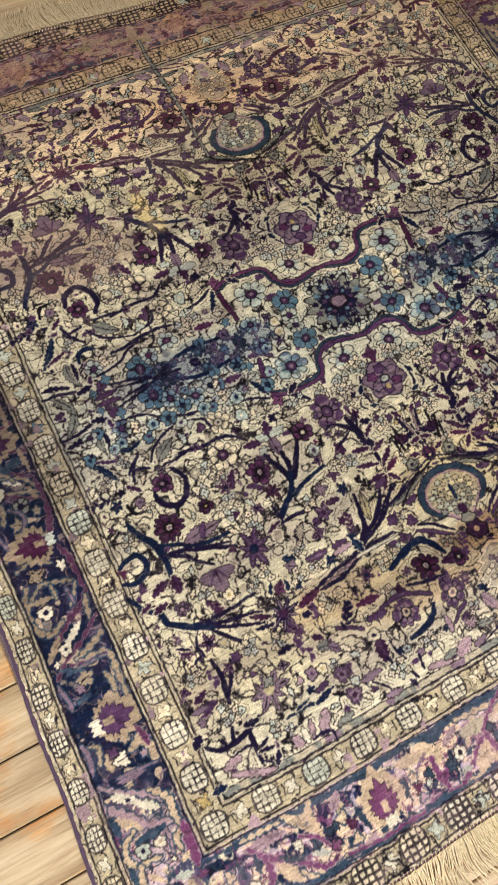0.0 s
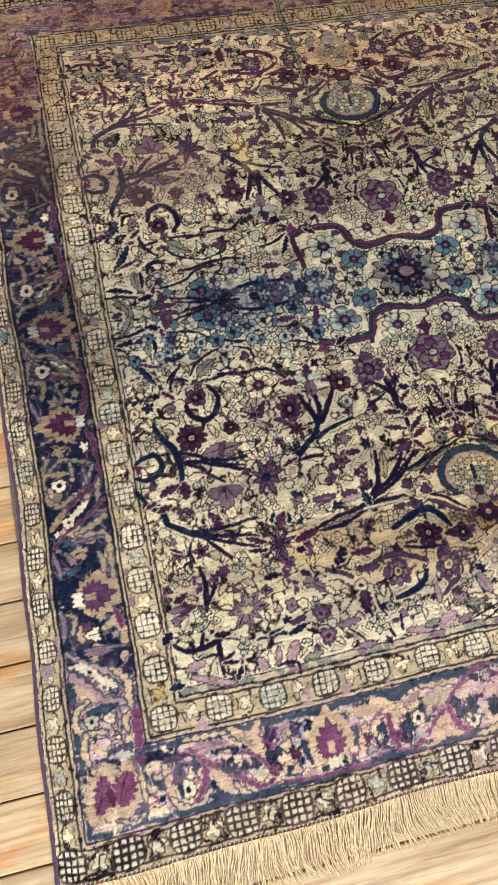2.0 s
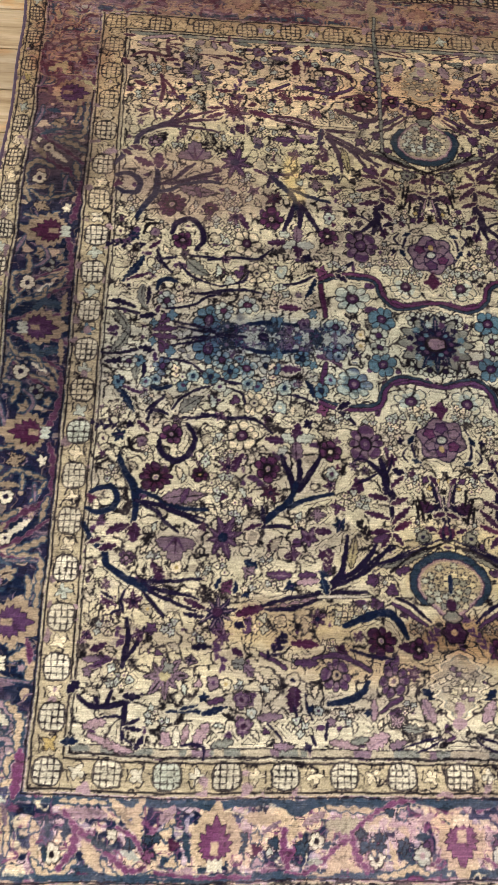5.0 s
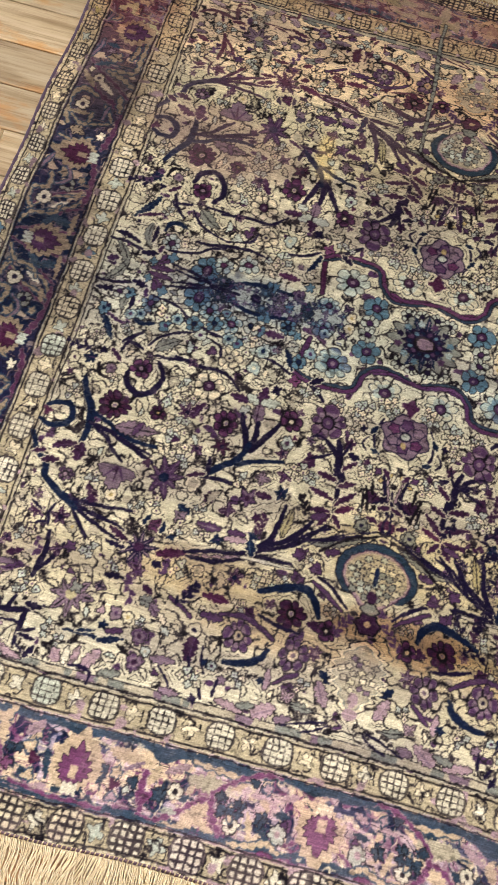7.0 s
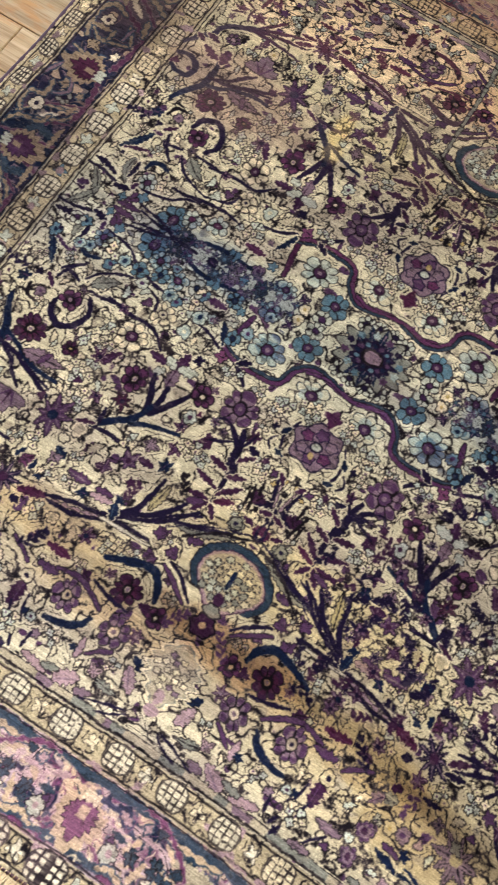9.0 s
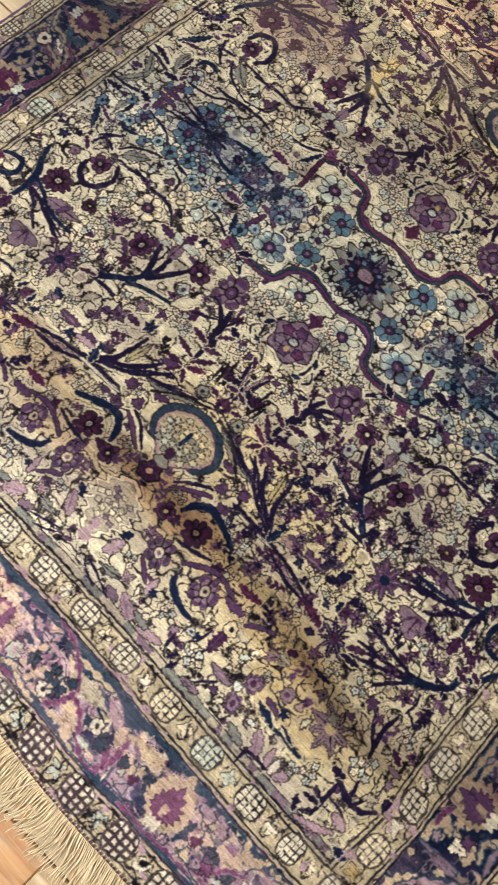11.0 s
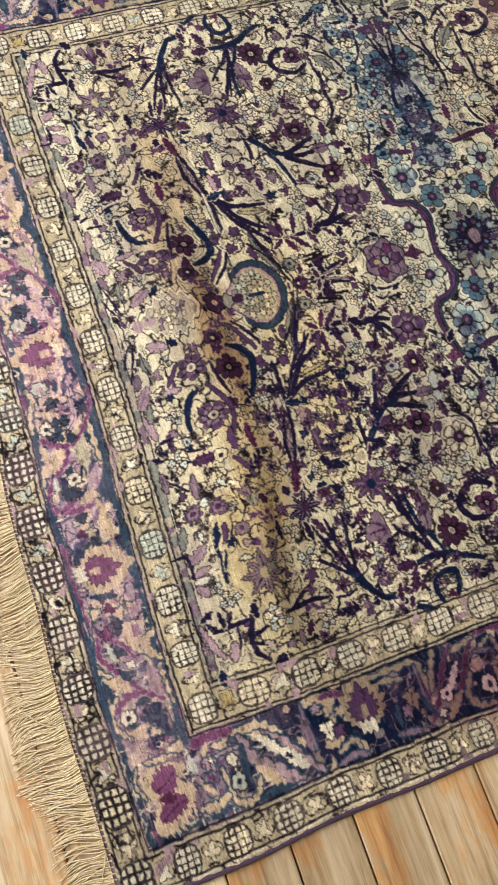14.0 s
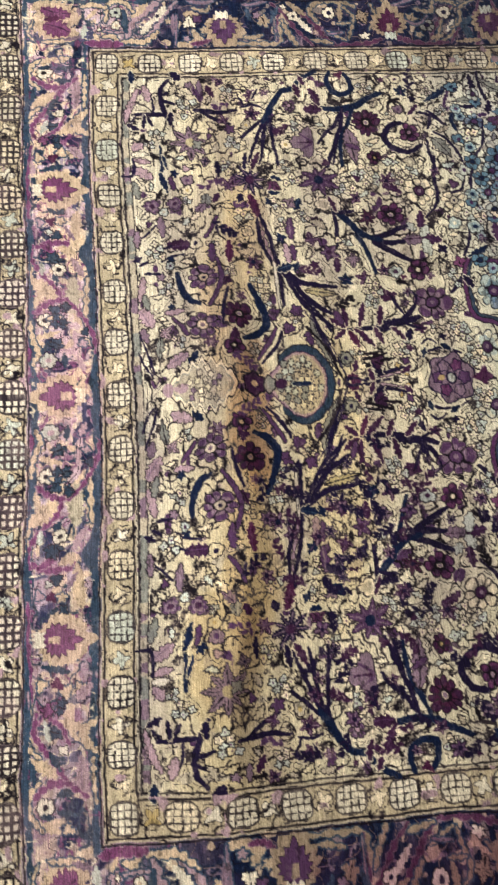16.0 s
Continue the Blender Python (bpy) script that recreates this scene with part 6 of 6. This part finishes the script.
def lie(X, Y):
    """Rug units of the pattern to metres: hand-woven edges that are not quite straight, low waves."""
    y = Y - 0.026 * smooth(0.34, 0.60, Y) - 0.007 * smooth(0.50, 0.56, Y) - (0.026 + 0.016 * smooth(-0.35, 0.0, X)) * smooth(0.57, 0.71, Y)
    x = X + CX
    x = x + smooth(0.45, 0.63, np.abs(X)) * np.sign(X) * (0.0035 * np.sin(9 * Y + 1 + X) + 0.0015 * np.sin(31 * Y))
    x = x - 0.005 * smooth(-0.55, -0.70, Y) * (X < 0) + 0.0065 * smooth(0.60, 0.634, -X) + 0.002 * smooth(0.60, 0.634, X)
    y = y + CY + smooth(0.5, 0.70, np.abs(Y)) * (0.004 * np.sin(7 * X + 2) + 0.0015 * np.sin(25 * X))
    x = x - 0.007 * smooth(0.38, 0.46, X) * smooth(0.62, 0.54, X) * (1 + 0.6 * smooth(-0.46, -0.57, Y))
    y = y + smooth(-0.44, -0.53, Y) * smooth(-0.68, -0.60, Y) * np.interp(X, (-0.5, -0.35, 0.0, 0.15, 0.34, 0.5), (0.005, 0.0, 0.003, 0.002, -0.005, -0.006))
    crest = Y + 0.420 + 0.035 * smooth(0.18, 0.40, X)
    z = 0.016 * np.exp(-(crest / np.where(crest > 0, 0.025, 0.090)) ** 2) * smooth(-0.26, -0.04, X) * smooth(0.56, 0.40, X)
    z = z + 0.008 * np.exp(-(crest / np.where(crest > 0, 0.11, 0.06)) ** 2) * smooth(-0.30, 0.05, X) * smooth(0.60, 0.45, X)
    z = z + 0.0025 * np.sin(6.0 * X + 3.0 * Y + 0.5) * np.sin(7.5 * Y - 2.0 * X) * smooth(0.63, 0.4, np.maximum(np.abs(X), np.abs(Y) - 0.07))
    return x * K, y * K, np.maximum(z, -0.001) * K


PX, PY, PZ = lie(GX, GY)
PZ = PZ + 0.0062 + 0.00035 * RELIEF
PZ[:1], PZ[-1:], PZ[:, :1], PZ[:, -1:] = 0.0012, 0.0012, 0.0012, 0.0012
colours = np.ones((NY, NX, 4), np.float32)
s = np.clip(CANVAS, 3, 252) / 255
colours[..., :3] = np.where(s > 0.04045, ((s + 0.055) / 1.055) ** 2.4, s / 12.92)
face_owner = OWNER[:-1, :-1]
index = np.arange(NX * NY).reshape(NY, NX)
quads = np.stack([index[:-1, :-1], index[:-1, 1:], index[1:, 1:], index[1:, :-1]], -1)
places = np.stack([PX, PY, PZ], -1).reshape(-1, 3).astype(np.float32)
flat_colours = colours.reshape(-1, 4)

rug = tagged(new("rug"), "antique cream and plum floral silk rug on wooden boards", "rug")


def woven(name, owner, parent, label=""):
    q = quads[face_owner == owner]
    if len(q) < 4:
        return None
    used, inverse = np.unique(q, return_inverse=True)
    me = bpy.data.meshes.new(name)
    me.vertices.add(len(used))
    me.vertices.foreach_set("co", places[used].ravel())
    me.loops.add(q.size)
    me.loops.foreach_set("vertex_index", inverse.ravel().astype(np.int32))
    me.polygons.add(len(q))
    me.polygons.foreach_set("loop_start", np.arange(0, q.size, 4, dtype=np.int32))
    me.polygons.foreach_set("use_smooth", np.ones(len(q), bool))
    me.update(calc_edges=True)
    me.attributes.new("dye", "FLOAT_COLOR", "POINT").data.foreach_set("color", flat_colours[used].ravel())
    me.materials.append(SILK)
    return part(name, me, parent, label)


field = woven("field", 0, rug, "cream silk field crowded with plum and blue flowers")
inner_guard = woven("inner_guard_stripe", INNER, rug, "narrow olive stripe with cream net discs")
main_border = woven("main_border", MAIN, rug, "navy and mauve border with palmettes and vines")
outer_guard = woven("outer_guard_stripe", OUTER, rug, "narrow olive outer stripe with cream net discs")
for n, name in enumerate(PARTS):
    if n in (0, INNER, MAIN, OUTER):
        continue
    inside = face_owner == n
    if not inside.any():
        continue
    i, j = np.argwhere(inside)[0]
    x, y = abs(ax[j]), abs(ay[i])
    parent = field if x < GI_X and y < GI_Y else inner_guard if x < GO_X and y < GO_Y else main_border if x < MO_X and y < MO_Y else outer_guard
    woven(name, n, parent)

# ---- backing, bindings and fringe
edge_n = 160


def edge_line(which):
    t = np.linspace(-1, 1, edge_n)
    X = {"w": -ED_X + 0 * t, "e": ED_X + 0 * t}.get(which, t * ED_X)
    Y = {"s": -ED_Y + 0 * t, "n": ED_Y + 0 * t}.get(which, t * ED_Y)
    x, y, z = lie(X, Y)
    return np.stack([x, y, z], -1)


def tube(name, line, rx, rz, lift, mat, twist=0.0, n=8):
    """A flattened cord along a line."""
    verts, faces = [], []
    d = np.gradient(line, axis=0)
    d /= np.linalg.norm(d, axis=1)[:, None]
    for k, (p, e) in enumerate(zip(line, d)):
        across = np.array((-e[1], e[0], 0))
        swell = 1 + twist * math.sin(k * 2.4)
        for a in range(n):
            c, s = math.cos(2 * math.pi * a / n), math.sin(2 * math.pi * a / n)
            verts.append(p + across * rx * c * swell + np.array((0, 0, lift + rz * s * swell)))
    for k in range(len(line) - 1):
        for a in range(n):
            b = (a + 1) % n
            faces.append((k * n + a, k * n + b, (k + 1) * n + b, (k + 1) * n + a))
    faces += [tuple(range(n))[::-1], tuple(range((len(line) - 1) * n, len(line) * n))]
    return mesh_from(name, verts, faces, mat, True)


for which in "we":
    part("selvedge", tube("selvedge", edge_line(which), 0.0042, 0.0032, 0.0036, BINDING, 0.10), rug, "plum overcast silk edge cord")
for which in "sn":
    part("end_binding", tube("end_binding", edge_line(which), 0.0048, 0.0026, 0.0030, END_WEAVE, 0.08), rug, "woven mauve band that holds the fringe")
    line = edge_line(which)
    out = -1 if which == "s" else 1
    ticks_v, ticks_f = [], []
    for k in range(240):
        p = line[int(k / 240 * (edge_n - 1))] * (1 - (k / 240 * (edge_n - 1)) % 1) + line[min(int(k / 240 * (edge_n - 1)) + 1, edge_n - 1)] * ((k / 240 * (edge_n - 1)) % 1)
        b = len(ticks_v)
        for dy, dz in ((-0.004, 0.0057), (0.0, 0.0066), (0.004, 0.0054)):
            for dx in (-0.0009, 0.0009):
                ticks_v.append((p[0] + dx + dy * 0.25, p[1] + dy, p[2] + dz))
        ticks_f += [(b, b + 1, b + 3, b + 2), (b + 2, b + 3, b + 5, b + 4)]
    stitch = part("stitching", mesh_from("stitching", ticks_v, ticks_f, FRINGE), rug, "pale overcast stitches along the end")
    stitch["kind"] = "stuff"
    # fringe: hundreds of thin twisted warps, in loose locks
    r = np.random.default_rng(51 if which == "s" else 52)
    count, steps = 1050, 9
    verts, faces = [], []
    phase = r.uniform(0, 6.28, 4)
    for k in range(count):
        u = (k + r.uniform(-0.4, 0.4)) / count
        f = np.clip(u, 0, 1) * (edge_n - 1)
        p = line[int(f)] * (1 - f % 1) + line[min(int(f) + 1, edge_n - 1)] * (f % 1)
        lock = 0.5 * math.sin(38 * u + phase[0]) + 0.35 * math.sin(91 * u + phase[1]) + 0.25 * math.sin(17 * u + phase[2])
        size = 0.060 * (1 + 0.10 * math.sin(23 * u + phase[3]) + 0.08 * lock + r.normal(0, 0.06)) * (1.12 if u > 0.85 else 1.0)
        lean, curl, wave = 0.20 * lock + r.normal(0, 0.05), 0.30 * math.sin(52 * u + phase[1]) + r.normal(0.05, 0.13), 9 * u + r.normal(0, 0.7)
        stray = r.random() < 0.03
        if stray:
            lean, curl = lean + r.normal(0, 0.6), curl + r.normal(0, 0.6)
        hgt = r.uniform(0.0008, 0.0050)
        rad = r.uniform(0.0008, 0.0012)
        b = len(verts)
        x, y = p[0], p[1] + out * 0.002
        for m in range(steps + 1):
            t = m / steps
            a = lean + curl * t * t + 0.22 * math.sin(6 * t + wave)
            if m:
                x += math.sin(a) * size / steps
                y += out * math.cos(a) * size / steps
            z = 0.0042 * (1 - t) ** 2 + hgt * (1 - 0.65 * t) + 0.0012 * math.sin(3.1 * t + wave) ** 2 + (0.003 * math.sin(3.14 * t) if stray else 0) + 0.0006
            rr = rad * (1 - 0.35 * t)
            nx, ny = math.cos(a), -out * math.sin(a)
            verts += [(x - nx * rr, y - ny * rr, z), (x, y, z + rr), (x + nx * rr, y + ny * rr, z)]
            if m:
                c = b + 3 * m
                faces += [(c - 3, c - 2, c + 1, c), (c - 2, c - 1, c + 2, c + 1), (c - 1, c - 3, c, c + 2)]
    fringe = part("fringe", mesh_from("fringe", verts, faces, FRINGE, True), rug, "straw-coloured cotton fringe of fine tangled warps")
    fringe["kind"] = "stuff"
bx, by, _ = lie(np.array([-ED_X, ED_X, ED_X, -ED_X]), np.array([-ED_Y, -ED_Y, ED_Y, ED_Y]))
bv = [(x * 0.997, y * 0.997, z) for z in (0.0004, 0.0012) for x, y in zip(bx, by)]
part("backing", mesh_from("backing", bv, [(3, 2, 1, 0), (4, 5, 6, 7), (0, 1, 5, 4), (1, 2, 6, 5), (2, 3, 7, 6), (3, 0, 4, 7)], BACKING), rug)

# ---------------------------------------------------------------- the floor: boards of 85 mm, laid across the rug
PITCH, BOARD_T, TILT_B = 0.0772 * K, 0.018, radians(0.42)
floor = tagged(new("floor", boxes("floor", SUBFLOOR, (-ROOM_X, -ROOM_Y, -0.06, ROOM_X, ROOM_Y, -BOARD_T))), "old straw and honey coloured strip wood floor", "floor", kind="structure")


def board_mesh(length):
    w, e = PITCH / 2 - 0.0010, 0.0018
    x, verts = length / 2 - 0.0004, []
    for z, inx in ((-BOARD_T, 0), (-e, 0), (0, e)):
        verts += [(-x + inx, -w + inx, z), (x - inx, -w + inx, z), (x - inx, w - inx, z), (-x + inx, w - inx, z)]
    faces = [(8, 9, 10, 11), (3, 2, 1, 0)]
    for b in (0, 4):
        faces += [(b + k, b + (k + 1) % 4, b + 4 + (k + 1) % 4, b + 4 + k) for k in range(4)]
    return mesh_from("board", verts, faces, WOOD)


LENGTHS = (0.62, 0.95, 1.28, 1.7)
BOARDS = {n: board_mesh(n) for n in LENGTHS}
lay_rng = np.random.default_rng(63)
start = -0.528 * K - 27 * PITCH
for row in range(60):
    y = start + (row + 0.5) * PITCH
    if abs(y) > ROOM_Y - 0.6 * PITCH - 0.02:
        continue
    x, reach_x = -ROOM_X + 0.006, ROOM_X - 0.006
    first = True
    while x < reach_x - 0.02:
        size = LENGTHS[int(lay_rng.integers(0, 4))]
        if first:                             # the first and last board of a row are sawn to fit
            size, first = round(size - lay_rng.uniform(0.0, 0.5), 2), False
        if x + size > reach_x - 0.12:
            size = reach_x - x
        if size not in BOARDS:
            BOARDS[size] = board_mesh(size)
        board = part("board", BOARDS[size], floor)
        cx = x + size / 2
        board.matrix_world = Matrix.Translation((cx, y + (cx + 0.7) * math.tan(TILT_B), lay_rng.uniform(-0.0005, 0.0))) @ Matrix.Rotation(TILT_B, 4, "Z")
        x += size
